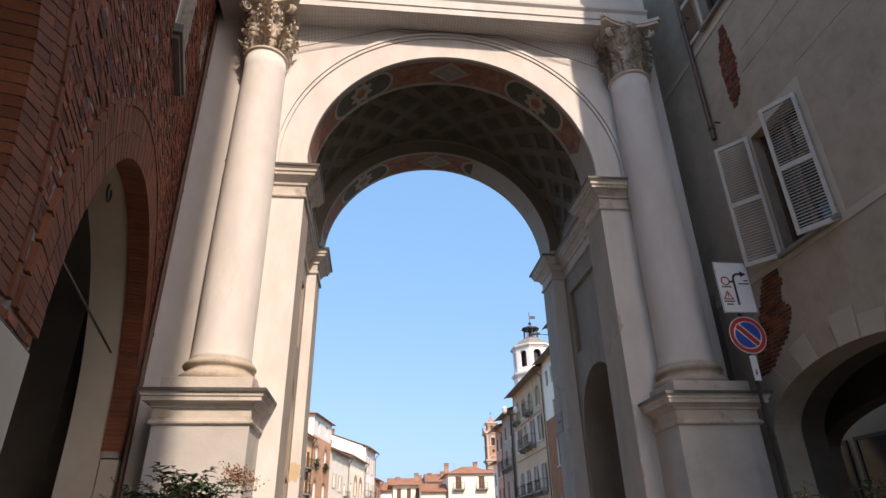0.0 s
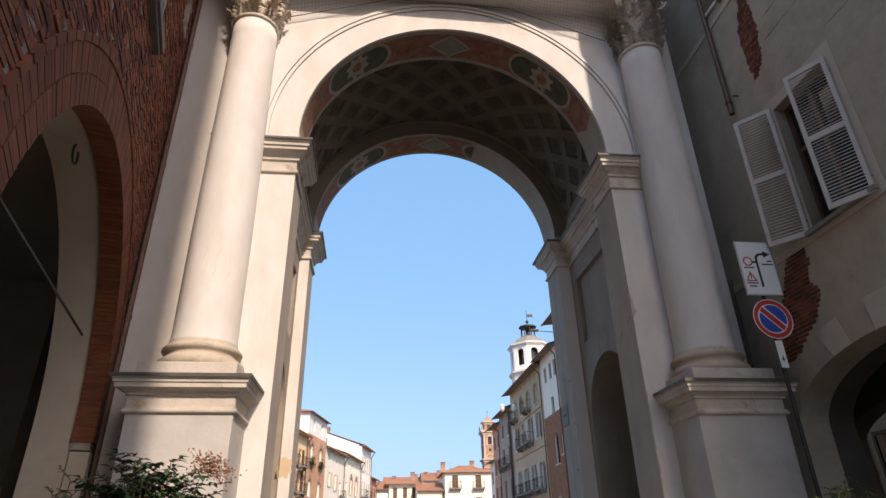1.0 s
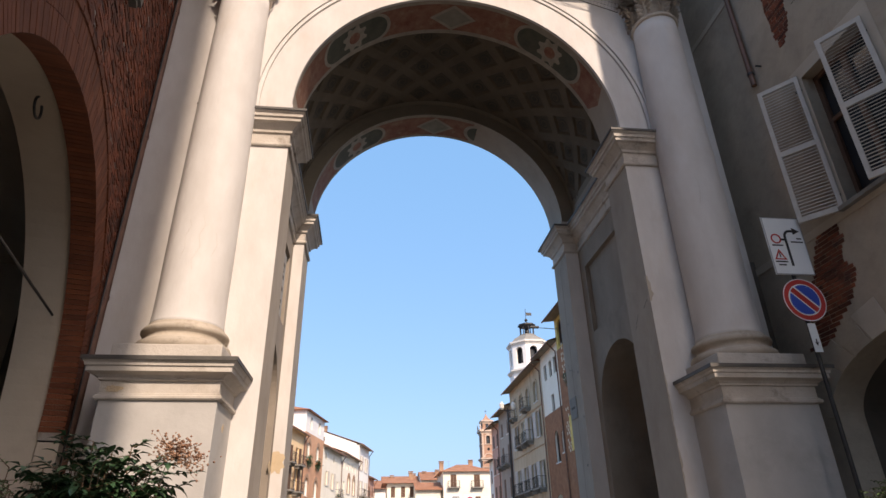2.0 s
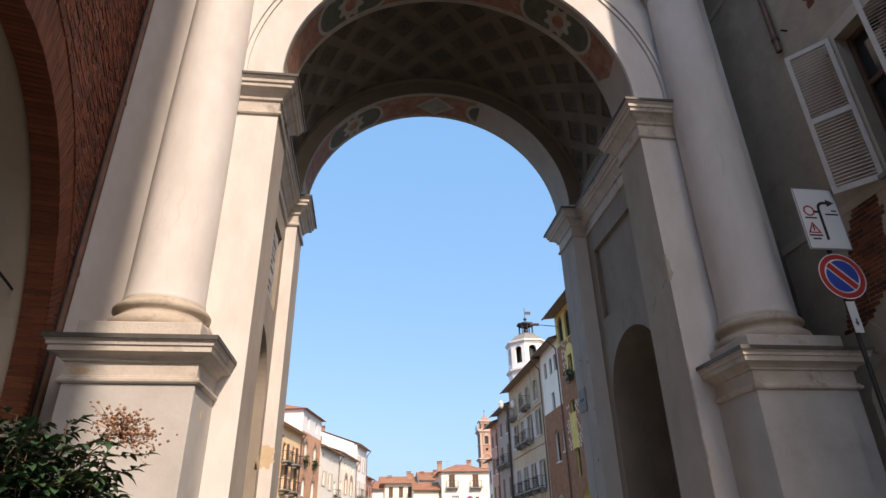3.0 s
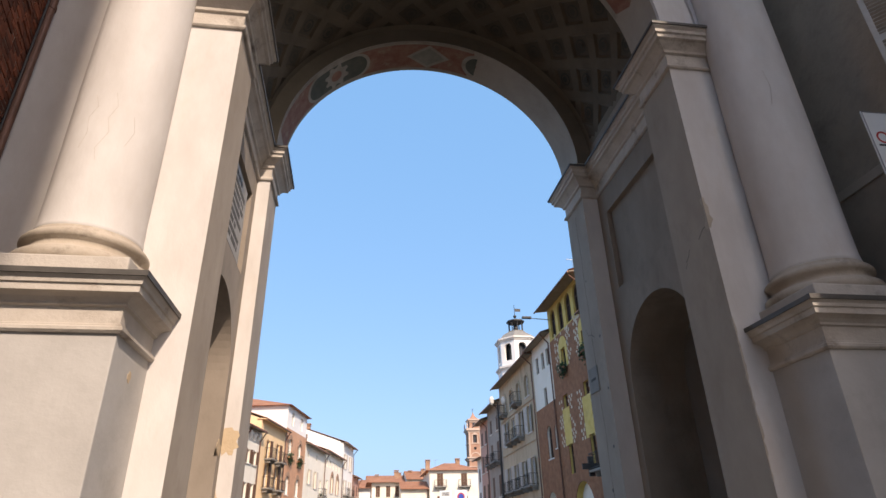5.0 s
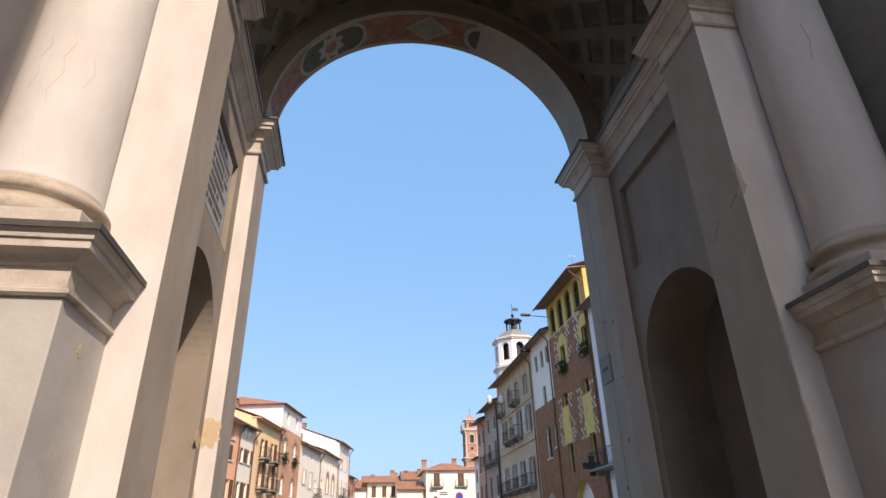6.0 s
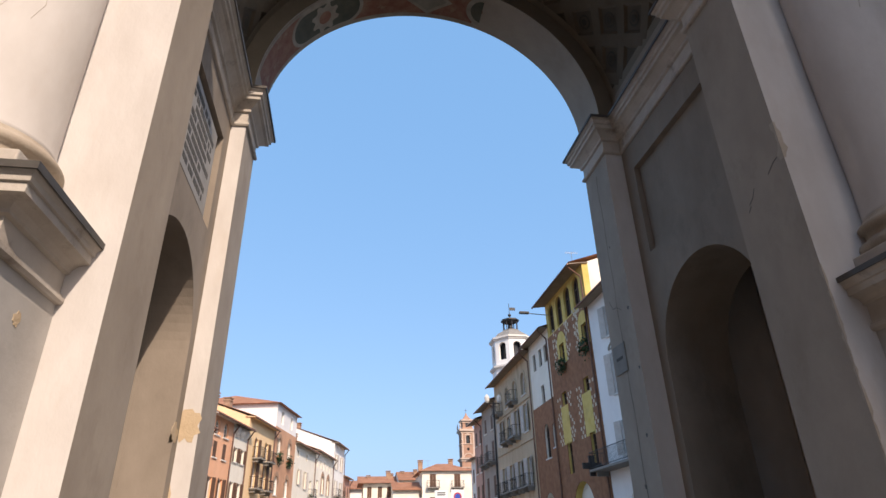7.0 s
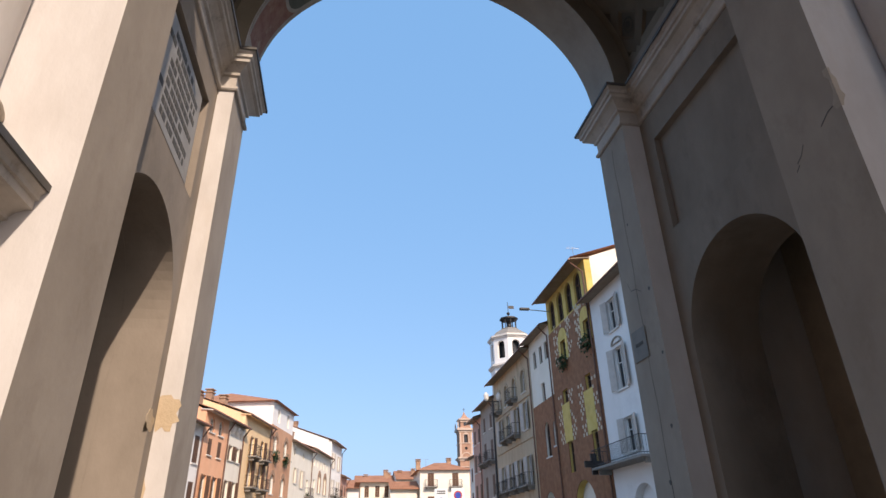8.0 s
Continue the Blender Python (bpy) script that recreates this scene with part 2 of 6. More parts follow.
def lathe(bm, cx, cy, prof, n=48):
    """Turns a profile of (radius, z) round an upright axis."""
    rings = [[bm.verts.new((cx + r * math.cos(k * math.tau / n), cy + r * math.sin(k * math.tau / n), z)) for k in range(n)] for r, z in prof]
    for a, b in zip(rings, rings[1:]):
        for k in range(n):
            bm.faces.new((a[k], a[(k + 1) % n], b[(k + 1) % n], b[k]))
    bm.faces.new(rings[0][::-1])
    bm.faces.new(rings[-1])
    return bm


def slab(bm, outer, holes, t0, t1, place, mi=0):
    """A plate with openings cut right through it. outer and holes are loops of (u, v); place(u, v, t) gives the world point."""
    from mathutils.geometry import tessellate_polygon
    loops = [outer, *holes]
    flat = [p for lp in loops for p in lp]
    tris = tessellate_polygon([[Vector((u, v, 0)) for u, v in lp] for lp in loops])
    f = [bm.verts.new(place(u, v, t0)) for u, v in flat]
    b = [bm.verts.new(place(u, v, t1)) for u, v in flat]
    for tr in tris:
        for vs, order in ((f, tr), (b, tr[::-1])):
            try:
                bm.faces.new([vs[i] for i in order]).material_index = mi
            except ValueError:
                pass
    k = 0
    for lp in loops:
        n = len(lp)
        for i in range(n):
            j = (i + 1) % n
            bm.faces.new((f[k + i], f[k + j], b[k + j], b[k + i])).material_index = mi
        k += n
    return bm


def arch_loop(c, half, foot, spring, rise=None, n=24):
    """An arched opening: upright to the springing, then a half round (or an ellipse of the given rise)."""
    rise = half if rise is None else rise
    return [(c - half, foot)] + [(c - half * math.cos(math.pi * k / n), spring + rise * math.sin(math.pi * k / n)) for k in range(n + 1)] + [(c + half, foot)]


def sweep(bm, path, prof, closed=False, up=Vector((0, 0, 1)), mi=0):
    """Runs a moulding profile of (out, z) along a level path of (x, y), out to the right of its way, mitred at corners."""
    n = len(path)
    P = [Vector((p[0], p[1], 0)) for p in path]
    rows = []
    for i in range(n):
        a = P[i] - P[i - 1] if (i > 0 or closed) else P[1] - P[0]
        b = P[(i + 1) % n] - P[i] if (i < n - 1 or closed) else P[-1] - P[-2]
        na, nb = Vector((a.y, -a.x, 0)).normalized(), Vector((b.y, -b.x, 0)).normalized()
        m = (na + nb) / max(0.2, 1 + na.dot(nb))
        rows.append([bm.verts.new(P[i] + m * o + up * z) for o, z in prof])
    k = len(prof)
    for i in range(n if closed else n - 1):
        r0, r1 = rows[i], rows[(i + 1) % n]
        for j in range(k):
            bm.faces.new((r0[j], r0[(j + 1) % k], r1[(j + 1) % k], r1[j])).material_index = mi
    if not closed:
        bm.faces.new(rows[0]).material_index = mi
        bm.faces.new(rows[-1][::-1]).material_index = mi
    return bm


# ---- ground ----
g = bmesh.new()
bmesh.ops.create_grid(g, x_segments=8, y_segments=8, size=600)
thing("ground", g, PAVING, "warm beige stone paving of the street and square", "ground", kind="structure")

# ---- the great arch ----
CX, RAD, ZC = 1.56, 3.18, 8.93
FRONT, REAR = 10.70, 15.50
XL, XR = -1.60, 4.72
WL, WR = -1.90, 5.05
XL_REAR = -1.66
PIER = 11.62
arch = base("triumphal_arch", CX, 13, 0, "tall cream plastered archway over the street, half in sunlight", "archway")


def face_front(u, v, t):
    return (u, t, v)


opening = arch_loop(CX, RAD, 0, ZC, n=64)
for nm, y0, y1, x0, x1, xl in (("front_wall", FRONT, PIER, -4.35, 6.74, XL), ("rear_wall", 14.55, REAR, -4.35, 7.06, XL_REAR)):
    bm = bmesh.new()
    opening[0], opening[-1] = (xl, 0), (XR, 0)
    opening[1], opening[-2] = (xl, ZC), (XR, ZC)
    slab(bm, [(x0, 0)] + opening + [(x1, 0), (x1, 15.2), (x0, 15.2)], [], y0, y1, face_front)
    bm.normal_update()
    # inner faces take the plaster whose colour is darkened for shade
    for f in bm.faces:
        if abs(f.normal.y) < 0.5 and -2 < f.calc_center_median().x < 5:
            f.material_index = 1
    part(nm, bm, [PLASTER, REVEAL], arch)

# raised archivolt with its edge moulding
bm = bmesh.new()
for r0, r1, y in ((RAD - 0.004, 3.74, FRONT - 0.05), (3.74, 3.765, FRONT - 0.03), (3.765, 3.83, FRONT - 0.075), (3.83, 3.85, FRONT - 0.05), (3.85, 3.92, FRONT - 0.095)):
    n = 72
    rows = []
    for k in range(n + 1):
        a = math.pi * k / n
        rows.append([bm.verts.new((CX - r * math.cos(a), yy, min(12.9, ZC + r * math.sin(a)))) for r, yy in ((r0, y), (r1, y), (r1, FRONT + 0.01), (r0, FRONT + 0.01))])
    for p, q in zip(rows, rows[1:]):
        for m in range(4):
            bm.faces.new((p[m], p[(m + 1) % 4], q[(m + 1) % 4], q[m]))
    for sx in (-1, 1):
        box(bm, CX + sx * r0, y, 8.70, CX + sx * r1, FRONT + 0.01, ZC)
part("archivolt", bm, PLASTER, arch)

# brown plaster band on the inward face of the rear arch
bm = bmesh.new()
slab(bm, [(CX - r * math.cos(math.pi * j / 64), ZC + r * math.sin(math.pi * j / 64)) for r, js in ((3.56, range(65)), (RAD + 0.005, range(64, -1, -1))) for j in js], [], 14.535, 14.552, face_front)
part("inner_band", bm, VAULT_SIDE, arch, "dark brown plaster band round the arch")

# passage walls with side openings and sunk panels; shade darkens their plaster colour
NICHE = arch_loop(13.10, 1.22, 0, 4.08, n=32)
PANEL = [(11.92, 5.87), (14.22, 5.87), (14.22, 7.52), (11.92, 7.52)]
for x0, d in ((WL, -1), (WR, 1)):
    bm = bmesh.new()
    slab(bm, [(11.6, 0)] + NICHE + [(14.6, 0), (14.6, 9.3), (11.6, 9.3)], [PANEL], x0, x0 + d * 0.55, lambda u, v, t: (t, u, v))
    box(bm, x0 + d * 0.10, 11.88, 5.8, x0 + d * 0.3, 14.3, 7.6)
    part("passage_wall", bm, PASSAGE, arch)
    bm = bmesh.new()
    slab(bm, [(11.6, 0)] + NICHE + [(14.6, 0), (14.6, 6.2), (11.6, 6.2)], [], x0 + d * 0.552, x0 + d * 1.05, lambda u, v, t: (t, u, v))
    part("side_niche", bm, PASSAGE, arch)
    # room walls coloured near-black so the niche looks deep in shade
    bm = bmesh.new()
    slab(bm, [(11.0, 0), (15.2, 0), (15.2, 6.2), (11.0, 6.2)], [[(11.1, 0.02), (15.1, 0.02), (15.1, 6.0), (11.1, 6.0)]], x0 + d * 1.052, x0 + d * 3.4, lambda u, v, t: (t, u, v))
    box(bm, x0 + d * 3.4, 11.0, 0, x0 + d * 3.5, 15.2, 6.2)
    part("side_room", bm, SHADE_AND_JOINT, arch, "room behind the side opening, deep shade put into its colour")

# vault: a diagonal lattice of sunk coffers with round bosses
bm = bmesh.new()
VR, Y0, Y1 = 3.5, 11.60, 14.58


def on_vault(s, y, r):
    a = s / VR
    return (CX + r * math.sin(a), y, 8.95 + r * math.cos(a))


half_s, cell = VR * math.pi / 2, 0.50
n_s = 88
for k in range(n_s):
    s0, s1 = -half_s + 2 * half_s * k / n_s, -half_s + 2 * half_s * (k + 1) / n_s
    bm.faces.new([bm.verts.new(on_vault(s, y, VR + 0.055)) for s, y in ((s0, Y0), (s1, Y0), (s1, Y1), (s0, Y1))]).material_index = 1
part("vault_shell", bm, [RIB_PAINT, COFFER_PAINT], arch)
bm = bmesh.new()


def clip_y(p, q):
    """The stretch of a lattice line that lies inside the vault."""
    (s0, y0), (s1, y1) = p, q
    t0, t1 = 0.0, 1.0
    for f0, f1, lo, hi in ((y0, y1, Y0, Y1), (s0, s1, -half_s + 0.5, half_s - 0.5)):
        a, b = (lo - f0) / (f1 - f0), (hi - f0) / (f1 - f0)
        t0, t1 = max(t0, min(a, b)), min(t1, max(a, b))
    return None if t1 <= t0 else ((s0 + (s1 - s0) * t0, y0 + (y1 - y0) * t0), (s0 + (s1 - s0) * t1, y0 + (y1 - y0) * t1))


ymid = (Y0 + Y1) / 2
for sgn in (-1, 1):
    for k in range(-16, 17):
        c = k * 2 * cell
        line = clip_y((c - 3, ymid - 3 * sgn), (c + 3, ymid + 3 * sgn))
        if not line:
            continue
        (s0, y0), (s1, y1) = line
        nx, ny = -(y1 - y0), s1 - s0
        ln = math.hypot(nx, ny)
        nx, ny = nx / ln, ny / ln
        steps = max(2, int(ln / 0.25))
        prev = None
        for i in range(steps + 1):
            f = i / steps
            s, y = s0 + (s1 - s0) * f, y0 + (y1 - y0) * f
            row = [bm.verts.new(on_vault(s + nx * w, min(Y1, max(Y0, y + ny * w)), r)) for w, r in ((-0.15, VR + 0.053), (-0.105, VR + 0.01), (0.105, VR + 0.01), (0.15, VR + 0.053))]
            if prev:
                for m in range(3):
                    bm.faces.new((prev[m], prev[m + 1], row[m + 1], row[m]))
            prev = row
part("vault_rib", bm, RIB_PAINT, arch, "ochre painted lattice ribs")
bm = bmesh.new()
for k in range(-16, 17):
    for m in range(-4, 5):
        if (k + m) % 2 == 0:
            continue
        s, y = k * cell, ymid + m * cell
        if abs(s) > half_s - 0.7 or not Y0 + 0.12 < y < Y1 - 0.12:
            continue
        for r_in, r_out, h in ((0.0, 0.07, 0.03), (0.11, 0.15, 0.045)):
            for i in range(10):
                a0, a1 = i * math.tau / 10, (i + 1) * math.tau / 10
                pts = [(r_out, a0), (r_out, a1)] + ([(r_in, a1), (r_in, a0)] if r_in else [(0.0, a0)])
                bm.faces.new([bm.verts.new(on_vault(s + r * math.cos(a), y + r * math.sin(a), VR + h)) for r, a in pts])
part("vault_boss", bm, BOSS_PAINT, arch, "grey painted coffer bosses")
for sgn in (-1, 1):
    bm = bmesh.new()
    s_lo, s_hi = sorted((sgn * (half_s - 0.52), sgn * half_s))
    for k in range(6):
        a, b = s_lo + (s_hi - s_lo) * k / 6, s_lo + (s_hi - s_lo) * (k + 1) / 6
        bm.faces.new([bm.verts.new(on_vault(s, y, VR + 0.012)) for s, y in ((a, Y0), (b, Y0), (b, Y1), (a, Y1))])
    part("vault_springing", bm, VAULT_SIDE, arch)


for y0, y1 in ((Y0, Y0 + 0.2), (Y1 - 0.2, Y1)):
    bm = bmesh.new()
    for k in range(60):
        a, b = -half_s + 2 * half_s * k / 60, -half_s + 2 * half_s * (k + 1) / 60
        bm.faces.new([bm.verts.new(on_vault(s, y, VR + 0.004)) for s, y in ((a, y0), (b, y0), (b, y1), (a, y1))])
    bmesh.ops.remove_doubles(bm, verts=bm.verts[:], dist=0.001)
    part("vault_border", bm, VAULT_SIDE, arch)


# painted bands under the front and rear arches
def on_band(s, y, lift):
    a = s / RAD
    r = RAD - lift
    return (CX + r * math.sin(a), y, ZC + r * math.cos(a))


def painted(bm, loop, lift, mi=0):
    """A painted field on the arch's underside, cut into strips that follow the curve."""
    s_min, s_max = min(p[0] for p in loop), max(p[0] for p in loop)
    n = max(1, int((s_max - s_min) / 0.12))
    for k in range(n):
        a, b = s_min + (s_max - s_min) * k / n, s_min + (s_max - s_min) * (k + 1) / n
        poly = loop
        for lim, keep in ((a, 1), (b, -1)):
            out = []
            for p, q in zip(poly, poly[1:] + poly[:1]):
                ip, iq = (p[0] - lim) * keep >= -1e-9, (q[0] - lim) * keep >= -1e-9
                if ip:
                    out.append(p)
                if ip != iq:
                    f = (lim - p[0]) / (q[0] - p[0])
                    out.append((lim, p[1] + f * (q[1] - p[1])))
            poly = out
            if len(poly) < 3:
                break
        if len(poly) >= 3:
            bm.faces.new([bm.verts.new(on_band(s, y, lift)) for s, y in poly]).material_index = mi


def oval(s, y, rs, ry, n=36):
    """A field with straight sides and round ends."""
    return [(s + (rs - ry) * (1 if math.cos(a) > 0 else -1) + ry * math.cos(a), y + ry * math.sin(a)) for a in (math.tau * (k + 0.5) / n for k in range(n))]


for y0, y1, s_end in ((FRONT + 0.03, 11.60, 3.9), (14.57, REAR - 0.02, 1.05)):
    yc, w = (y0 + y1) / 2, (y1 - y0) / 2
    bm = bmesh.new()
    painted(bm, [(-4.6, y0), (s_end, y0), (s_end + 0.15, yc), (s_end - 0.1, y1), (-4.6, y1)], 0.004, 0)
    for e0, e1 in ((y0, y0 + 0.07), (y1 - 0.09, y1)):
        painted(bm, [(-4.6, e0), (s_end, e0), (s_end, e1), (-4.6, e1)], 0.008, 2)
    painted(bm, [(-0.52, yc), (0, yc - w * 0.8), (0.52, yc), (0, yc + w * 0.8)], 0.010, 2)
    painted(bm, [(-0.40, yc), (0, yc - w * 0.62), (0.40, yc), (0, yc + w * 0.62)], 0.013, 3)
    for s in (-2.35, 2.35) if s_end > 3 else (-2.35,):
        painted(bm, oval(s, yc, 0.92, w * 0.86), 0.010, 2)
        painted(bm, oval(s, yc, 0.84, w * 0.72), 0.013, 1)
        painted(bm, [(s + r * math.cos(a), yc + r * math.sin(a)) for r, a in (((0.46 if k % 4 in (1, 2) else 0.35) * w / 0.6, math.tau * k / 32) for k in range(32))], 0.016, 2)
        painted(bm, [(s + 0.20 * w / 0.6 * math.cos(math.tau * k / 14), yc + 0.20 * w / 0.6 * math.sin(math.tau * k / 14)) for k in range(14)], 0.019, 0)
    if s_end < 3:
        painted(bm, [(p, q) for p, q in oval(s_end + 0.2, yc, 0.42, w * 0.8) if p < s_end + 0.28], 0.010, 2)
        painted(bm, [(p, q) for p, q in oval(s_end + 0.24, yc, 0.36, w * 0.6) if p < s_end + 0.28], 0.013, 1)
    part("painted_band", bm, [RED_PAINT, GREEN_PAINT, PALE_PAINT, GREY_PAINT], arch, "faded red fresco band with green roundels")

IMPOST = [(0, 8.03), (0.035, 8.03), (0.05, 8.05), (0.05, 8.085), (0.03, 8.10), (0.012, 8.115), (0.012, 8.30), (0.05, 8.315), (0.055, 8.36), (0.09, 8.40), (0.15, 8.46), (0.20, 8.475), (0.205, 8.535), (0.235, 8.545), (0.24, 8.60), (0.275, 8.625), (0.28, 8.67), (0, 8.70)]
FLASH = [(0, 8.702), (0.285, 8.672), (0.288, 8.645), (0.302, 8.645), (0.305, 8.69), (0, 8.722)]
for path in ([(-3.2, FRONT), (XL, FRONT), (XL, PIER), (WL, PIER), (WL, 14.55), (XL_REAR, 14.55), (XL_REAR, REAR), (-3.2, REAR)],
             [(6.3, REAR), (XR, REAR), (XR, 14.55), (WR, 14.55), (WR, PIER), (XR, PIER), (XR, FRONT), (6.3, FRONT)]):
    bm = bmesh.new()
    sweep(bm, path, IMPOST)
    cornice = part("impost_cornice", bm, WORN, arch)
    bm = bmesh.new()
    sweep(bm, path, FLASH)
    part("flashing", bm, LEAD, cornice, "dark lead flashing")


def leaf_mesh(height, width, curl):
    """An acanthus leaf that stands against the bell and curls over at its tip, with lobed edges; local x across, y outward, z up."""
    bm = bmesh.new()

    def stem(f):
        return Vector((0, 0.03 + 0.05 * f + curl * max(0, f - 0.55) ** 1.5 * 3.2, height * (f if f < 0.82 else 0.82 + 0.10 * math.sin((f - 0.82) / 0.18 * math.pi))))

    rows = []
    for i in range(11):
        f = i / 10
        wd = width * 0.30 * (1 - 0.5 * f)
        c = stem(f)
        rows.append([bm.verts.new(c + Vector((wd * u, 0.03 * (1 - abs(u)) - 0.012, 0))) for u in (-1, -0.4, 0, 0.4, 1)])
    for p, q in zip(rows, rows[1:]):
        for k in range(4):
            bm.faces.new((p[k], p[k + 1], q[k + 1], q[k]))
    for f, ln in ((0.12, 0.42), (0.34, 0.50), (0.56, 0.50), (0.78, 0.40), (0.93, 0.26)):
        for sg in (-1, 1):
            c = stem(f)
            d = Vector((sg * 0.85, 0.18, 0.45)).normalized()
            up = Vector((0, 1, 0))
            a = c + Vector((sg * width * 0.12, 0.005, -0.02))
            e = a + d * width * ln
            m = a.lerp(e, 0.55) + up * 0.035
            n1 = d.cross(up).normalized() * 0.045
            vs = [bm.verts.new(v) for v in (a - n1 * 0.7, a + n1 * 0.7, m + n1 * 1.1, e + up * 0.03, m - n1 * 1.1, m + up * 0.02)]
            for t in ((0, 1, 5), (1, 2, 5), (2, 3, 5), (3, 4, 5), (4, 0, 5)):
                bm.faces.new([vs[i] for i in t])
    bmesh.ops.solidify(bm, geom=bm.faces[:], thickness=0.022)
    return mesh_of("leaf", bm, STONE)


def volute_mesh():
    bm = bmesh.new()
    prev = None
    for i in range(34):
        a = i * 0.36
        r = 0.15 * (1 - i / 40)
        row = [bm.verts.new((w, r * math.cos(a) * 0.9, -r * math.sin(a))) for w in (-0.055 + i * 0.0006, 0.055 - i * 0.0006)] + [bm.verts.new((w, (r - 0.035) * math.cos(a) * 0.9, -(r - 0.035) * math.sin(a))) for w in (0.055, -0.055)]
        if prev:
            for m in range(4):
                bm.faces.new((prev[m], prev[(m + 1) % 4], row[(m + 1) % 4], row[m]))
        prev = row
    return mesh_of("volute", bm, STONE)


bm = bmesh.new()
for k in range(6):
    bmesh.ops.create_icosphere(bm, subdivisions=1, radius=0.045, matrix=Matrix.Translation((0.06 * math.cos(k * 1.047), 0, 0.06 * math.sin(k * 1.047))))
ROSETTE = mesh_of("rosette", bm, STONE)
LEAF_LOW, LEAF_HIGH, VOLUTE = leaf_mesh(0.50, 0.34, 0.16), leaf_mesh(0.60, 0.32, 0.18), volute_mesh()
PED = [(0, 3.325), (0.03, 3.325), (0.05, 3.345), (0.05, 3.375), (0.028, 3.39), (0.028, 3.405), (0.006, 3.415), (0.006, 3.57), (0.04, 3.58), (0.04, 3.605), (0.075, 3.64), (0.125, 3.66), (0.165, 3.665), (0.165, 3.73), (0.185, 3.735), (0.19, 3.77), (0.215, 3.80), (0.215, 3.835), (0, 3.86)]
for x0, x1 in ((-3.42, -1.95), (5.07, 6.53)):
    bm = bmesh.new()
    box(bm, x0, 9.77, 0, x1, FRONT + 0.05, 3.85, 0.012)
    part("pedestal", bm, PLASTER_GREY, arch)
    bm = bmesh.new()
    loop = [(x0, FRONT + 0.03), (x0, 9.77), (x1, 9.77), (x1, FRONT + 0.03)]
    sweep(bm, loop, PED)
    cornice = part("pedestal_cornice", bm, WORN, arch, "stained moulded cornice")
    bm = bmesh.new()
    sweep(bm, loop, [(0, 3.862), (0.218, 3.837), (0.221, 3.800), (0.233, 3.800), (0.236, 3.852), (0, 3.878)])
    part("flashing", bm, LEAD, cornice, "dark lead flashing")
    cx, cy = (x0 + x1) / 2, 10.42
    bm = bmesh.new()
    box(bm, x0 + 0.03, 9.74, 3.84, x1 - 0.03, FRONT + 0.02, 4.07, 0.015)
    part("plinth", bm, WORN, arch)
    bm = bmesh.new()
    lathe(bm, cx, cy, [(0.60, 4.06), (0.645, 4.09), (0.66, 4.14), (0.645, 4.19), (0.60, 4.22), (0.56, 4.235), (0.545, 4.275), (0.555, 4.31), (0.585, 4.325), (0.605, 4.35), (0.605, 4.38), (0.585, 4.41), (0.545, 4.425), (0.535, 4.46), (0.51, 4.50)], 64)
    part("column_base", bm, WORN_DARK, arch, "weathered torus base", smooth=True)
    bm = bmesh.new()
    lathe(bm, cx, cy, [(0.53, 4.45), (0.515, 4.52), (0.505, 4.62), (0.50, 5.0), (0.498, 6.5), (0.487, 8.0), (0.467, 9.5), (0.447, 11.0), (0.44, 11.36)], 64)
    column = part("column", bm, PLASTER, arch, "smooth plastered column shaft", smooth=True)
    bm = bmesh.new()
    lathe(bm, cx, cy, [(0.44, 11.34), (0.475, 11.355), (0.49, 11.385), (0.475, 11.415), (0.445, 11.43)], 48)
    part("astragal", bm, STONE, column, smooth=True)
    bm = bmesh.new()
    lathe(bm, cx, cy, [(0.41, 11.42), (0.41, 11.8), (0.42, 12.2), (0.46, 12.55), (0.54, 12.70), (0.48, 12.72)], 40)
    capital = part("capital", bm, STONE, arch, "weathered carved leaf capital under netting", smooth=True)
    for k in range(8):
        for me, z, r, off in ((LEAF_LOW, 11.44, 0.41, 0), (LEAF_HIGH, 11.74, 0.41, 0.5), (LEAF_LOW, 12.12, 0.44, 0)):
            a = (k + off) * 45
            put("leaf", me, capital, Matrix.Translation((cx, cy, z)) @ pose(0, 0, 0, 0, 0, a) @ pose(0, r, 0))
    for k in range(4):
        put("volute", VOLUTE, capital, Matrix.Translation((cx, cy, 12.55)) @ pose(0, 0, 0, 0, 0, 45 + 90 * k) @ pose(0, 0.70, 0))
        put("rosette", ROSETTE, capital, Matrix.Translation((cx, cy, 12.78)) @ pose(0, 0, 0, 0, 0, 90 * k) @ pose(0, 0.57, 0))
        for sg in (-1, 1):
            put("volute", VOLUTE, capital, Matrix.Translation((cx, cy, 12.60)) @ pose(0, 0, 0, 0, 0, 90 * k + sg * 17) @ pose(0, 0.52, 0, 0, 0, 90) @ Matrix.Diagonal((0.6, 0.55, 0.55, 1)))
    bm = bmesh.new()
    loop = []
    for k in range(4):
        for f in (-0.88, -0.6, -0.3, 0, 0.3, 0.6, 0.88):
            a = math.radians(90 * k)
            rr = 0.56 + 0.20 * (abs(f) / 0.88) ** 2
            u = f * 0.78
            loop.append((cx + rr * math.cos(a) - u * math.sin(a), cy + rr * math.sin(a) + u * math.cos(a)))
    for z0, z1, g in ((12.70, 12.78, 0.95), (12.78, 12.875, 1.0)):
        ra = [bm.verts.new((cx + (x - cx) * g, cy + (y - cy) * g, z0)) for x, y in loop]
        rb = [bm.verts.new((cx + (x - cx) * g, cy + (y - cy) * g, z1)) for x, y in loop]
        for i in range(len(loop)):
            j = (i + 1) % len(loop)
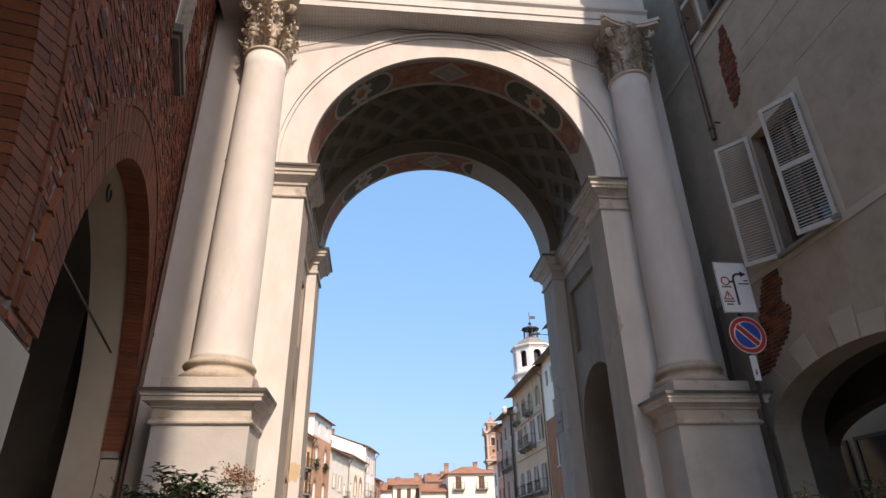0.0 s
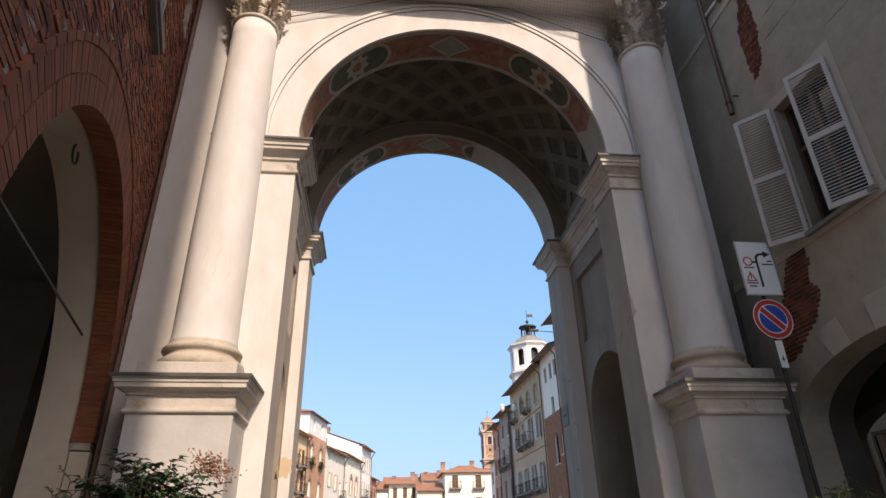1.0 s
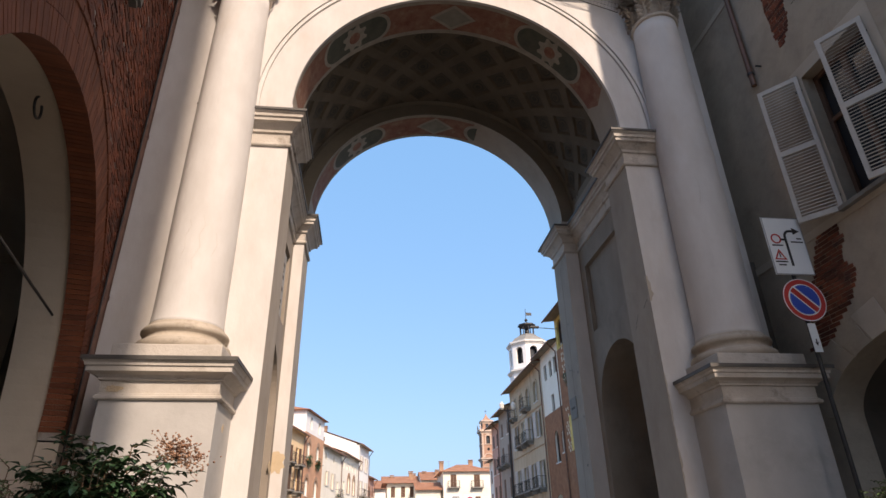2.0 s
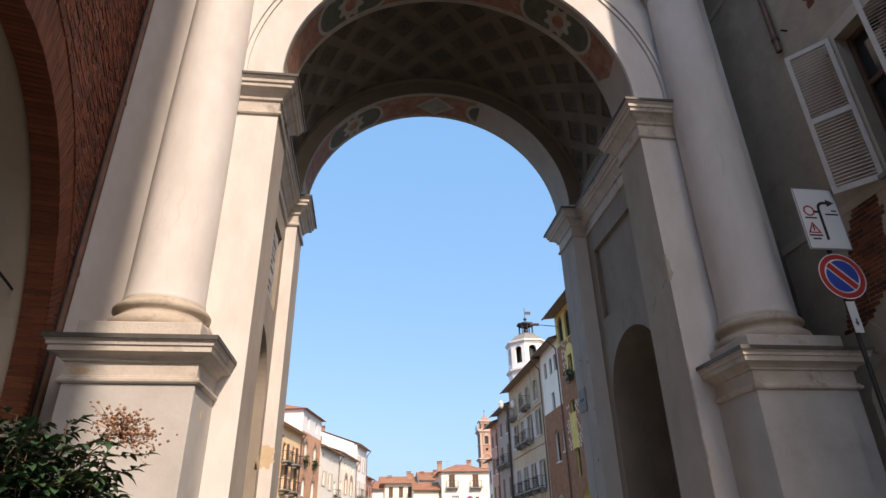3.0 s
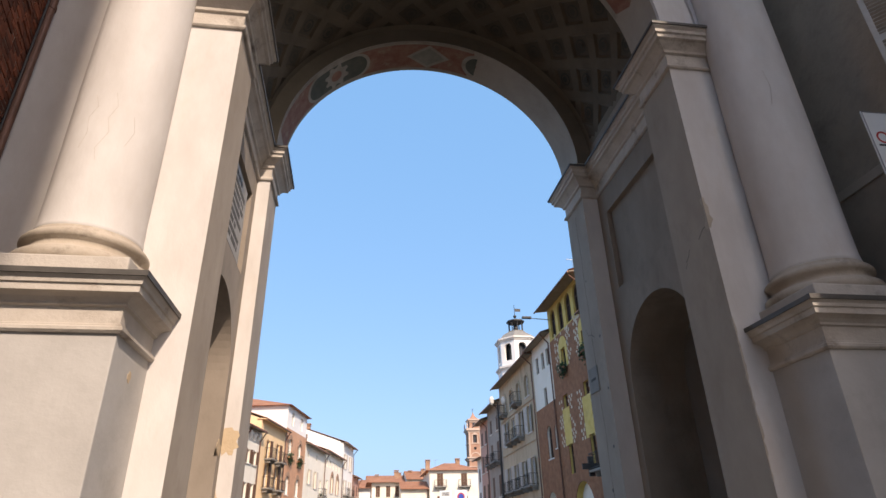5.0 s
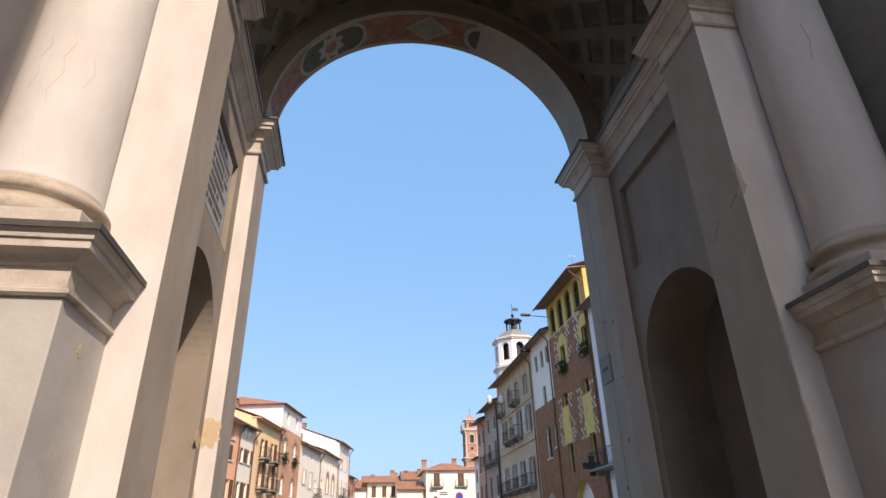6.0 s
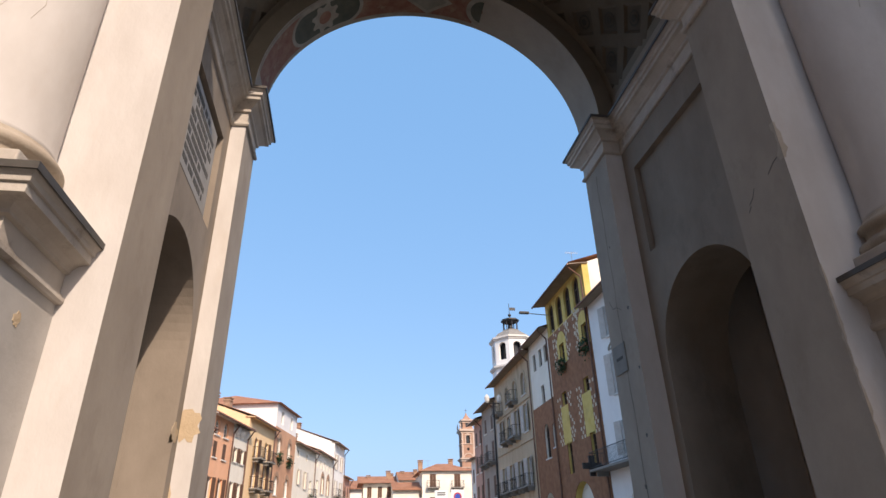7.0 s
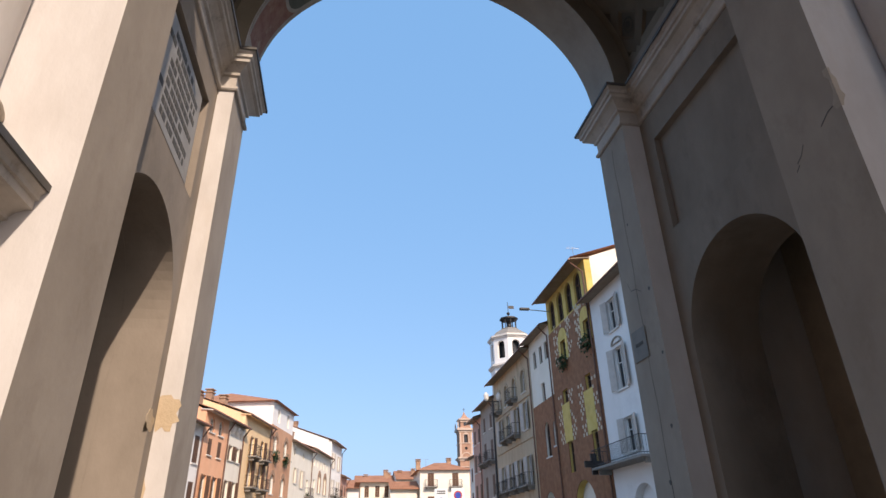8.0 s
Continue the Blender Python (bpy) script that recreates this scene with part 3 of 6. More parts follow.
            bm.faces.new((ra[i], ra[j], rb[j], rb[i]))
        bm.faces.new(ra[::-1])
        bm.faces.new(rb)
    part("abacus", bm, STONE, capital)

# entablature
bm = bmesh.new()
sweep(bm, [(-3.87, 10.06), (6.42, 10.06)], [(-0.68, 12.88), (0, 12.88), (0, 13.06), (0.03, 13.07), (0.03, 13.30), (0.05, 13.32), (0.09, 13.36), (0.10, 13.42), (0.0, 13.44), (0.0, 14.5), (0.12, 14.6), (0.2, 14.75), (0.2, 14.85), (-0.68, 14.9)])
part("entablature", bm, PLASTER, arch)

# pigeon net hung from the architrave to the spandrels
bm = bmesh.new()


def cable_z(x):
    return 12.0 + (x + 2.2) * 0.36 if x < 0.15 else 12.0 + (5.2 - x) * 0.36 if x > 2.95 else 12.85


def net_point(x, f):
    z = cable_z(x)
    return Vector((x, 10.07 + (10.585 - 10.07) * f, 12.87 + (z - 12.87) * f - 0.10 * math.sin(math.pi * f) * min(1, max(0.1, (12.87 - z) * 3))))


xs = [-2.2 + 0.075 * k for k in range(99)]
for x in xs:
    for f0, f1 in ((0, 0.33), (0.33, 0.67), (0.67, 1)):
        cyl(bm, net_point(x, f0), net_point(x, f1), 0.0022, n=3, caps=False)
for m in range(10):
    for x in xs[:-1:2]:
        cyl(bm, net_point(x, m / 9), net_point(x + 0.15, m / 9), 0.011 if m == 9 else 0.0022, n=3, caps=False)
part("pigeon_net", bm, NET, arch, "fine brown bird netting on a cable")

# inscription in the sunk panel, with its lines as plain bars
bm = bmesh.new()
box(bm, WL - 0.098, 12.3, 5.98, WL - 0.045, 14.05, 7.42, 0.01)
plaque = part("inscription_panel", bm, MARBLE, arch, "marble panel with dark engraved lines")
random.seed(5)
for r in range(9):
    z, y = 7.30 - r * 0.14, 12.42 + random.choice((0, 0.05, 0.25, 0.4))
    while y < 13.85:
        w = random.uniform(0.05, 0.15)
        bm = bmesh.new()
        box(bm, WL - 0.047, y, z - 0.085, WL - 0.041, min(y + w, 13.92), z)
        part("text_bar", bm, LETTER, plaque)
        y += w + random.choice((0.02, 0.02, 0.02, 0.07))
        if y > 13.5 and random.random() < 0.12:
            break
bm = bmesh.new()
box(bm, XR - 0.02, 14.98, 4.10, XR + 0.002, 15.42, 4.58, 0.006)
plaque = part("stone_plaque", bm, GREY_STONE, arch, "small grey stone plaque")
bm = bmesh.new()
box(bm, XR - 0.024, 15.08, 4.32, XR - 0.019, 15.32, 4.37)
part("text_line", bm, LETTER, plaque)


def blotch(bm, c, ax_u, ax_v, n_ax, ru, rv, seed, thick=0.004):
    """A ragged patch where the top coat has fallen off, laid on a face."""
    rng = random.Random(seed)
    c, u, v, n = Vector(c), Vector(ax_u), Vector(ax_v), Vector(n_ax)
    pts = []
    for k in range(18):
        a = math.tau * k / 18
        f = rng.uniform(0.62, 1.08)
        pts.append(c + u * ru * f * math.cos(a) + v * rv * f * math.sin(a))
    lo, hi = [bm.verts.new(p - n * 0.002) for p in pts], [bm.verts.new(p + n * thick) for p in pts]
    bm.faces.new(hi)
    for k in range(18):
        bm.faces.new((lo[k], lo[(k + 1) % 18], hi[(k + 1) % 18], hi[k]))


FX, FY, FZ = (1, 0, 0), (0, 1, 0), (0, 0, 1)
for c, u, n, ru, rv, seed in (((-1.80, 14.55, 3.12), FX, (0, -1, 0), 0.17, 0.26, 1), ((WL, 14.33, 3.0), FY, (1, 0, 0), 0.16, 0.13, 2), ((-1.95, 14.55, 2.2), FX, (0, -1, 0), 0.10, 0.3, 3),
                              ((-3.1, 9.77, 1.9), FX, (0, -1, 0), 0.25, 0.35, 4), ((-1.95, 10.25, 3.05), FY, (1, 0, 0), 0.05, 0.06, 5), ((-3.25, 9.755, 3.47), FX, (0, -1, 0), 0.12, 0.05, 6)):
    bm = bmesh.new()
    blotch(bm, c, u, FZ, n, ru, rv, seed)
    part("bare_patch", bm, BARE, arch, "tan patch of fallen plaster")
rng = random.Random(11)


def ragged_edge(z0, z1, most):
    """A worn corner where the top coat has broken away along the pier's edge."""
    bm = bmesh.new()
    n = max(4, int((z1 - z0) / 0.06))
    ws = [max(0.004, most * rng.uniform(0.1, 1.0) * math.sin(math.pi * (k + 0.5) / (n + 1)) ** 0.5) for k in range(n + 1)]
    rows = []
    for k in range(n + 1):
        z, w, v = z0 + (z1 - z0) * k / n, ws[k], ws[(k * 7 + 3) % (n + 1)]
        rows.append([bm.verts.new(p) for p in ((XR + w, FRONT - 0.004, z), (XR - 0.004, FRONT - 0.004, z), (XR - 0.004, FRONT + v, z))])
    for p, q in zip(rows, rows[1:]):
        for m in range(2):
            bm.faces.new((p[m], p[m + 1], q[m + 1], q[m]))
    part("worn_edge", bm, WORN_DARK, arch, "broken brown plaster edge")


ragged_edge(5.25, 5.72, 0.10)
ragged_edge(2.1, 4.0, 0.035)

# small dark holes in the plaster of the rear pier
for y, z, r in ((14.75, 3.05, 0.03), (15.05, 2.35, 0.035), (14.62, 4.05, 0.025), (14.66, 5.05, 0.03), (14.95, 6.3, 0.02)):
    bm = bmesh.new()
    slab(bm, [(y + r * math.cos(a) * (1.2 if k % 3 else 0.8), z + r * math.sin(a)) for k, a in enumerate(math.tau * k / 10 for k in range(10))], [], XR - 0.003, XR + 0.01, lambda u, v, t: (t, u, v))
    part("plaster_hole", bm, LEAD, arch, "small dark hole in the plaster")
bm = bmesh.new()
rows = []
for k in range(40):
    z = 1.2 + k * 0.17
    w, o = 0.004 + 0.004 * rng.random(), 0.012 * math.sin(k * 0.9) + 0.01 * rng.random()
    rows.append([bm.verts.new((XR - 0.003, 15.02 + o + d, z)) for d in (-w, w)])
for p, q in zip(rows, rows[1:]):
    bm.faces.new((p[0], p[1], q[1], q[0]))
part("joint_line", bm, SHADE_AND_JOINT, arch, "dark vertical joint down the pier")

# hairline cracks in the plaster
for cx, pts in ((-2.685, ((-0.10, 6.1), (-0.05, 5.95), (-0.12, 5.8), (-0.09, 5.6), (-0.14, 5.4))), (-2.685, ((0.10, 6.15), (0.14, 5.98), (0.08, 5.8), (0.12, 5.62), (0.03, 5.4), (0.06, 5.25))), (-2.685, ((0.30, 5.9), (0.33, 5.7), (0.28, 5.5))), (5.80, ((-0.2, 7.4), (-0.17, 7.1), (-0.22, 6.8)))):
    bm = bmesh.new()
    rows = []
    for dx, z in pts:
        y = 10.42 - math.sqrt(0.502 ** 2 - dx ** 2)
        rows.append((bm.verts.new((cx + dx - 0.002, y - 0.001, z)), bm.verts.new((cx + dx + 0.002, y - 0.001, z)), bm.verts.new((cx + dx, y + 0.006, z))))
    for a, b in zip(rows, rows[1:]):
        bm.faces.new((a[0], a[1], b[1], b[0]))
        bm.faces.new((a[1], a[2], b[2], b[1]))
        bm.faces.new((a[2], a[0], b[0], b[2]))
    part("crack", bm, WORN, arch, "fine crack in the plaster")
for x, pts in ((XR - 0.003, ((11.42, 4.98), (11.36, 5.03))), (XR - 0.003, ((11.38, 5.06), (11.30, 5.11), (11.24, 5.20))), (XR - 0.003, ((10.98, 5.22), (10.86, 5.30), (10.76, 5.32))), (XR - 0.003, ((14.9, 5.1), (15.05, 5.2), (15.2, 5.22), (15.3, 5.4)))):
    bm = bmesh.new()
    rows = [(bm.verts.new((x, y, z - 0.006)), bm.verts.new((x, y, z + 0.006)), bm.verts.new((x + 0.01, y, z))) for y, z in pts]
    for a, b in zip(rows, rows[1:]):
        bm.faces.new((a[0], a[1], b[1], b[0]))
        bm.faces.new((a[1], a[2], b[2], b[1]))
        bm.faces.new((a[2], a[0], b[0], b[2]))
    part("crack", bm, LEAD, arch, "dark crack in the plaster")

# ---- brick building beside the arch, askew to it ----
# its own axes: x out into the street, y along the wall towards the arch, z up, from the corner at the arch
brick_house = new("brick_building")
brick_house.matrix_basis = pose(-4.1, 10.7, 0, 0, 0, 14.36)
tagged(brick_house, "dark old red brick building with plaster-lined round arcades", "building")
ARCADES, A_HALF, A_SPRING = (-3.45, -10.85), 3.0, 3.0
Y_END = -14.7


def side(u, v, t):
    return (t, u, v)


WIN = [(-4.28, 8.32), (-3.02, 8.32), (-3.02, 12.6), (-4.28, 12.6)]
BLIND = arch_loop(-0.95, 0.26, 10.6, 11.5, n=12)
bm = bmesh.new()
slab(bm, [(Y_END, 2.90), (Y_END, 16), (0.9, 16), (0.9, 2.90)] + [p for c in ARCADES for p in reversed(arch_loop(c, A_HALF, 2.90, A_SPRING, n=48))], [WIN, BLIND], 0, -0.25, side)
box(bm, -0.30, -1.4, 10.4, -0.25, -0.5, 12.0)
local_part("wall", bm, MORTAR, brick_house)
bm = bmesh.new()
slab(bm, [(Y_END, 0), (Y_END, 7.2), (0.9, 7.2), (0.9, 0)] + [p for c in ARCADES for p in reversed(arch_loop(c, A_HALF + 0.04, 0, A_SPRING, n=48))], [], -0.252, -0.78, side)
box(bm, -0.75, Y_END, 7.2, -0.7, 0.9, 16)
local_part("inner_arcade", bm, PORTICO, brick_house, "cream plastered arch linings")
for a, b in ((-0.45, 0.9), (-7.85, -6.45), (Y_END, -13.85)):
    bm = bmesh.new()
    box(bm, -0.24, a, 0, 0.016, b, 2.88, 0.01)
    local_part("plaster_pier", bm, PORTICO, brick_house, "drab plastered arcade pier")
bm = bmesh.new()
slab(bm, [(Y_END, 0), (4.0, 0), (4.0, 6.9), (Y_END, 6.9)], [], -5.2, -5.5, side)
local_part("portico_back_wall", bm, PORTICO, brick_house)
for y0, y1 in ((Y_END, Y_END + 0.3), (3.7, 4.0)):
    bm = bmesh.new()
    box(bm, -5.2, y0, 0, -0.8, y1, 6.9)
    local_part("portico_end_wall", bm, PORTICO, brick_house)
bm = bmesh.new()
box(bm, -5.5, Y_END, 6.9, -0.79, 4.0, 7.1)
local_part("portico_ceiling", bm, PORTICO, brick_house)
bm = bmesh.new()
box(bm, -6.0, Y_END - 0.2, 16, 0.35, 0.2, 16.2)
local_part("roof", bm, TILE, brick_house)
# pale window panel with a stone sill
bm = bmesh.new()
box(bm, -0.24, -4.27, 8.33, -0.16, -3.03, 12.59)
window = local_part("window", bm, PALE_PAINT, brick_house, "pale window panel in the brick")
bm = bmesh.new()
box(bm, -0.16, -3.69, 8.33, -0.11, -3.60, 12.59)
local_part("mullion", bm, TRIM_WHITE, window)
bm = bmesh.new()
box(bm, -0.1, -4.36, 8.16, 0.14, -2.96, 8.32, 0.012)
box(bm, -0.1, -4.30, 8.08, 0.10, -3.02, 8.16)
local_part("window_sill", bm, LEAD, brick_house, "dark grey stone sill")
bm = bmesh.new()
cyl(bm, (-0.46, -6.05, 4.36), (-0.38, -0.84, 4.46), 0.016, n=8)
local_part("tie_rod", bm, IRON, brick_house, "thin iron rod across the arch")
bm = bmesh.new()
prev = None
for k in range(15):
    a = math.tau * (k / 14 * 0.8 + 0.1)
    p = Vector((-0.42, -3.48 + 0.13 * math.sin(a), 5.90 + 0.11 * math.cos(a)))
    if prev:
        cyl(bm, prev, p, 0.015, n=6)
    prev = p
local_part("iron_ring", bm, IRON, brick_house, "iron ring on the arch lining")

# downpipe in the corner
pipe = base("downpipe", -4.02, 10.60, 0, "brown copper downpipe in the wall corner", "downpipe")
bm = bmesh.new()
cyl(bm, (-4.02, 10.60, 0), (-4.02, 10.60, 16), 0.055, n=14)
part("tube", bm, COPPER, pipe, smooth=False)
for z in (2, 5, 8, 11):
    bm = bmesh.new()
    cyl(bm, (-4.02, 10.60, z), (-4.02, 10.60, z + 0.06), 0.066, n=14)
    part("collar", bm, COPPER, pipe)
bm = bmesh.new()
cyl(bm, (-3.99, 10.47, 0), (-3.99, 10.47, 16), 0.014, n=6)
part("cable", bm, IRON, pipe, "thin dark cable")

# ---- drab plastered building opposite ----
drab = base("plastered_building", 9, 4, 0, "drab brown plastered building with shutters and peeling patches", "building")
RX = 7.06
bm = bmesh.new()
GY, GH, GS, GR = 7.90, 2.27, 3.20, 1.0
D_END = 3.5
GATE = [(GY - GH * math.cos(math.pi * k / 36), GS + GR * math.sin(math.pi * k / 36)) for k in range(37)]
WIN1 = [(7.36, 6.06), (8.62, 6.06), (8.62, 8.52), (7.36, 8.52)]
WIN2 = [(7.75, 11.85), (8.95, 11.85), (8.95, 14.2), (7.75, 14.2)]
slab(bm, [(D_END, 0), (GY - GH, 0)] + GATE + [(GY + GH, 0), (15.45, 0), (15.45, 22), (D_END, 22)], [WIN1, WIN2], RX, RX + 0.5, side)
part("wall", bm, OCHRE, drab)
# lining and ceiling: the gateway's shade is put into their dark colour
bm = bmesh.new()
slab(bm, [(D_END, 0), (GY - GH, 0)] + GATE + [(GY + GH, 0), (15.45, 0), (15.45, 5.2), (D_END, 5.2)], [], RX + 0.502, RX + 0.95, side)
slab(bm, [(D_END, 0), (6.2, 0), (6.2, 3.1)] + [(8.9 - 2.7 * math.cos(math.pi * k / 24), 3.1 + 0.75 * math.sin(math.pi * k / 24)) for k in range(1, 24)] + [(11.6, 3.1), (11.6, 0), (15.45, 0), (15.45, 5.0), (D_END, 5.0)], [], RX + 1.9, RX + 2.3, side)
part("gateway_lining", bm, SHADE_AND_JOINT, drab)
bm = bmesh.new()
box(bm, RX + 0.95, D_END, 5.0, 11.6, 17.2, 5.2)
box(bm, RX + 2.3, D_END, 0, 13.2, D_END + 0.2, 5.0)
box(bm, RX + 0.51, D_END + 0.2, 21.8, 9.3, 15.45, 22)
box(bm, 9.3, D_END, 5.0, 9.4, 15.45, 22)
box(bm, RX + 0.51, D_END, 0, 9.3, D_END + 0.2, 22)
part("portico_ceiling", bm, SHADE_AND_JOINT, drab)
bm = bmesh.new()
box(bm, 13.0, D_END, 0, 13.2, 17.2, 5.0)
box(bm, 9.4, 17.0, 0, 13.0, 17.2, 5)
box(bm, RX + 0.96, 15.25, 0, 9.4, 15.45, 5)
part("inner_wall", bm, mat("portico_yellow", (0.24, 0.205, 0.155), (0.31, 0.265, 0.205), 1.2, 0.9, 0.1), drab, "yellow plaster wall inside the portico")
bm = bmesh.new()
box(bm, RX - 0.35, D_END, 22, 9.6, 15.45, 22.2)
part("roof", bm, TILE, drab)
for y0, y1, zt in ((13.3, 15.45, 3.98), (15.75, 16.5, 3.95)):
    bm = bmesh.new()
    slab(bm, [(y0, 0), (y1, 0), (y1, zt), (y0, zt)], [[(y0 + 0.09, 0.1), (y1 - 0.09, 0.1), (y1 - 0.09, zt - 0.09), (y0 + 0.09, zt - 0.09)]], 12.98, 12.92, side)
    door = part("shop_door", bm, IRON, drab, "dark framed shop glazing")
    bm = bmesh.new()
    box(bm, 12.95, y0 + 0.09, 0.1, 12.96, y1 - 0.09, zt - 0.09)
    part("pane", bm, DARK_GLASS, door)
# level bands, window surround and gateway blocks
for z, h in ((5.90, 0.14), (11.50, 0.13)):
    bm = bmesh.new()
    box(bm, RX - 0.018, D_END, z, RX + 0.01, 12.0, z + h, 0.006)
    part("string_course", bm, OCHRE_TRIM, drab, "pale plaster band")
for x0, z0, x1, z1 in ((7.36, 6.06, 8.62, 8.52), (7.75, 11.85, 8.95, 14.2)):
    bm = bmesh.new()
    slab(bm, [(x0 - 0.22, z0 - 0.02), (x1 + 0.22, z0 - 0.02), (x1 + 0.22, z1 + 0.22), (x0 - 0.22, z1 + 0.22)], [[(x0, z0), (x1, z0), (x1, z1), (x0, z1)]], RX - 0.008, RX + 0.01, side)
    window = part("window", bm, OCHRE_TRIM, drab, "open window with a pale plaster surround")
    bm = bmesh.new()
    box(bm, RX + 0.26, x0, z0, RX + 0.27, x1, z1)
    part("pane", bm, DARK_GLASS, window)
    bm = bmesh.new()
    for a, b in ((x0, x0 + 0.07), ((x0 + x1) / 2 - 0.05, (x0 + x1) / 2 + 0.05), (x1 - 0.07, x1)):
        box(bm, RX + 0.2, a, z0, RX + 0.255, b, z1)
    for z in (z0, z0 + 1.5, z1 - 0.07):
        box(bm, RX + 0.205, x0, z, RX + 0.25, x1, z + 0.07)
    part("window_frame", bm, WOOD_BROWN, window)
    bm = bmesh.new()
    box(bm, RX - 0.10, x0 - 0.12, z0 - 0.07, RX + 0.2, x1 + 0.12, z0, 0.008)
    part("window_sill", bm, GREY_STONE, window)
bm = bmesh.new()
vs = [bm.verts.new((x, y, z)) for x in (0.06, 0.58) for y, z in ((0.020, -0.018), (-0.016, 0.014), (-0.020, 0.010), (0.016, -0.022))]
for f in ((0, 1, 2, 3), (7, 6, 5, 4), (0, 4, 5, 1), (1, 5, 6, 2), (2, 6, 7, 3), (3, 7, 4, 0)):
    bm.faces.new([vs[i] for i in f])
SLAT = mesh_of("slat", bm, SHUTTER)


def louvred_shutter(hinge, free, z0, h):
    """A louvred shutter between two upright edges given as (x, y); the slats lean outwards."""
    bm = bmesh.new()
    w = 0.64
    for a, b in ((0, 0.065), (w - 0.065, w)):
        box(bm, a, -0.02, 0, b, 0.02, h, 0.004)
    for z, t in ((0, 0.09), (h * 0.47, 0.10), (h - 0.08, 0.08)):
        box(bm, 0.06, -0.019, z, w - 0.06, 0.019, z + t)
    ang = math.degrees(math.atan2(free[1] - hinge[1], free[0] - hinge[0]))
    ob = put("shutter", mesh_of("shutter", bm, SHUTTER), drab, pose(hinge[0], hinge[1], z0, 0, 0, ang), "weathered pale louvred shutter")
    for lo, hi in ((0.11, h * 0.47 - 0.01), (h * 0.47 + 0.12, h - 0.09)):
        n = int((hi - lo) / 0.056)
        for k in range(n):
            put("slat", SLAT, ob, pose(0, 0, lo + (k + 0.5) * (hi - lo) / n))
    for z in (0.25, h - 0.3):
        bm = bmesh.new()
        box(bm, -0.03, -0.035, z, 0.10, -0.02, z + 0.035)
        put("hinge", mesh_of("hinge", bm, IRON), ob)


louvred_shutter((7.03, 7.28), (6.70, 7.84), 5.96, 2.54)
louvred_shutter((7.03, 8.68), (6.62, 9.18), 6.0, 2.60)
louvred_shutter((7.06, 8.97), (7.02, 9.55), 11.85, 2.4)
louvred_shutter((7.06, 7.73), (6.70, 7.26), 11.85, 2.4)
for z, y0, y1 in ((10.35, 4, 8.2), (8.95, 4.0, 7.1), (9.9, 4.0, 8.3)):
    bm = bmesh.new()
    rr = random.Random(int(z * 10))
    n = int((y1 - y0) / 0.25)
    rows = []
    for k in range(n + 1):
        yy, zz, w = y0 + (y1 - y0) * k / n, z + rr.uniform(-0.008, 0.008), rr.uniform(0.003, 0.009)
        rows.append((bm.verts.new((RX - 0.003, yy, zz - w)), bm.verts.new((RX - 0.003, yy, zz + w))))
    for p, q in zip(rows, rows[1:]):
        bm.faces.new((p[0], q[0], q[1], p[1]))
    part("joint_line", bm, SHADE_AND_JOINT, drab, "dark hairline joint in the plaster")
# plaster blocks round the gateway, in two sizes
for k in range(15):
    a0, a1 = math.pi * (k + 0.04) / 15, math.pi * (k + 0.96) / 15
    ext = 0.50 if k % 2 else 0.34
    pts = []
    for a in (a0, (a0 + a1) / 2, a1):
        pts.append((GY - GH * math.cos(a), GS + GR * math.sin(a)))
    for a in (a1, a0):
        pts.append((GY - (GH + ext) * math.cos(a), GS + (GR + ext) * math.sin(a)))
    bm = bmesh.new()
    slab(bm, pts, [], RX - 0.014, RX + 0.01, side)
    part("voussoir", bm, OCHRE_TRIM if k in (4, 5, 6, 7, 9) else OCHRE, drab)


def bare_bricks(edge_near, edge_far, seed):
    """Bricks showing where the plaster has come away, between two broken edges of (z, y)."""
    rng = random.Random(seed)
    z, z1 = edge_near[0][0], edge_near[-1][0]

    def at(edge, z):
        for (za, ya), (zb, yb) in zip(edge, edge[1:]):
            if za <= z <= zb:
                return ya + (yb - ya) * (z - za) / (zb - za)
        return edge[-1][1]

    while z < z1:
        y, b = at(edge_near, z) + rng.uniform(0, 0.06), at(edge_far, z) - rng.uniform(0, 0.06)
        while y < b - 0.03:
            w = min(rng.choice((0.12, 0.24)), b - y)
            bm = bmesh.new()
            box(bm, RX - rng.uniform(0.004, 0.012), y, z, RX + 0.01, y + w - 0.012, z + 0.058)
            part("brick", bm, BRICK, drab)
            y += w
        z += 0.07


bare_bricks(((9.40, 8.66), (9.62, 8.44), (10.3, 8.34), (11.0, 8.36), (11.33, 8.40)), ((9.40, 8.86), (9.8, 8.90), (10.6, 8.90), (11.33, 8.62)), 3)
bare_bricks(((4.25, 9.75), (4.75, 9.05), (5.13, 8.84), (5.32, 9.06), (5.6, 8.88), (5.88, 8.95)), ((4.25, 10.28), (5.0, 9.95), (5.88, 9.45)), 4)
pipe = base("downpipe", 6.99, 9.58, 9.2, "dark metal downpipe on brackets against the plaster wall", "downpipe")
bm = bmesh.new()
cyl(bm, (6.99, 9.58, 9.2), (6.99, 9.58, 17.6), 0.05, n=14)
part("tube", bm, COPPER, pipe)
for z in (9.45, 12.5):
    bm = bmesh.new()
    cyl(bm, (6.99, 9.58, z), (6.99, 9.58, z + 0.05), 0.062, n=14)
    box(bm, 6.99, 9.56, z + 0.01, 7.08, 9.60, z + 0.04)
    part("bracket", bm, IRON, pipe)
    bm = bmesh.new()
    cyl(bm, (6.95, 9.36, z + 0.03), (7.08, 9.36, z + 0.03), 0.018, n=6)
    part("wall_hook", bm, IRON, pipe)

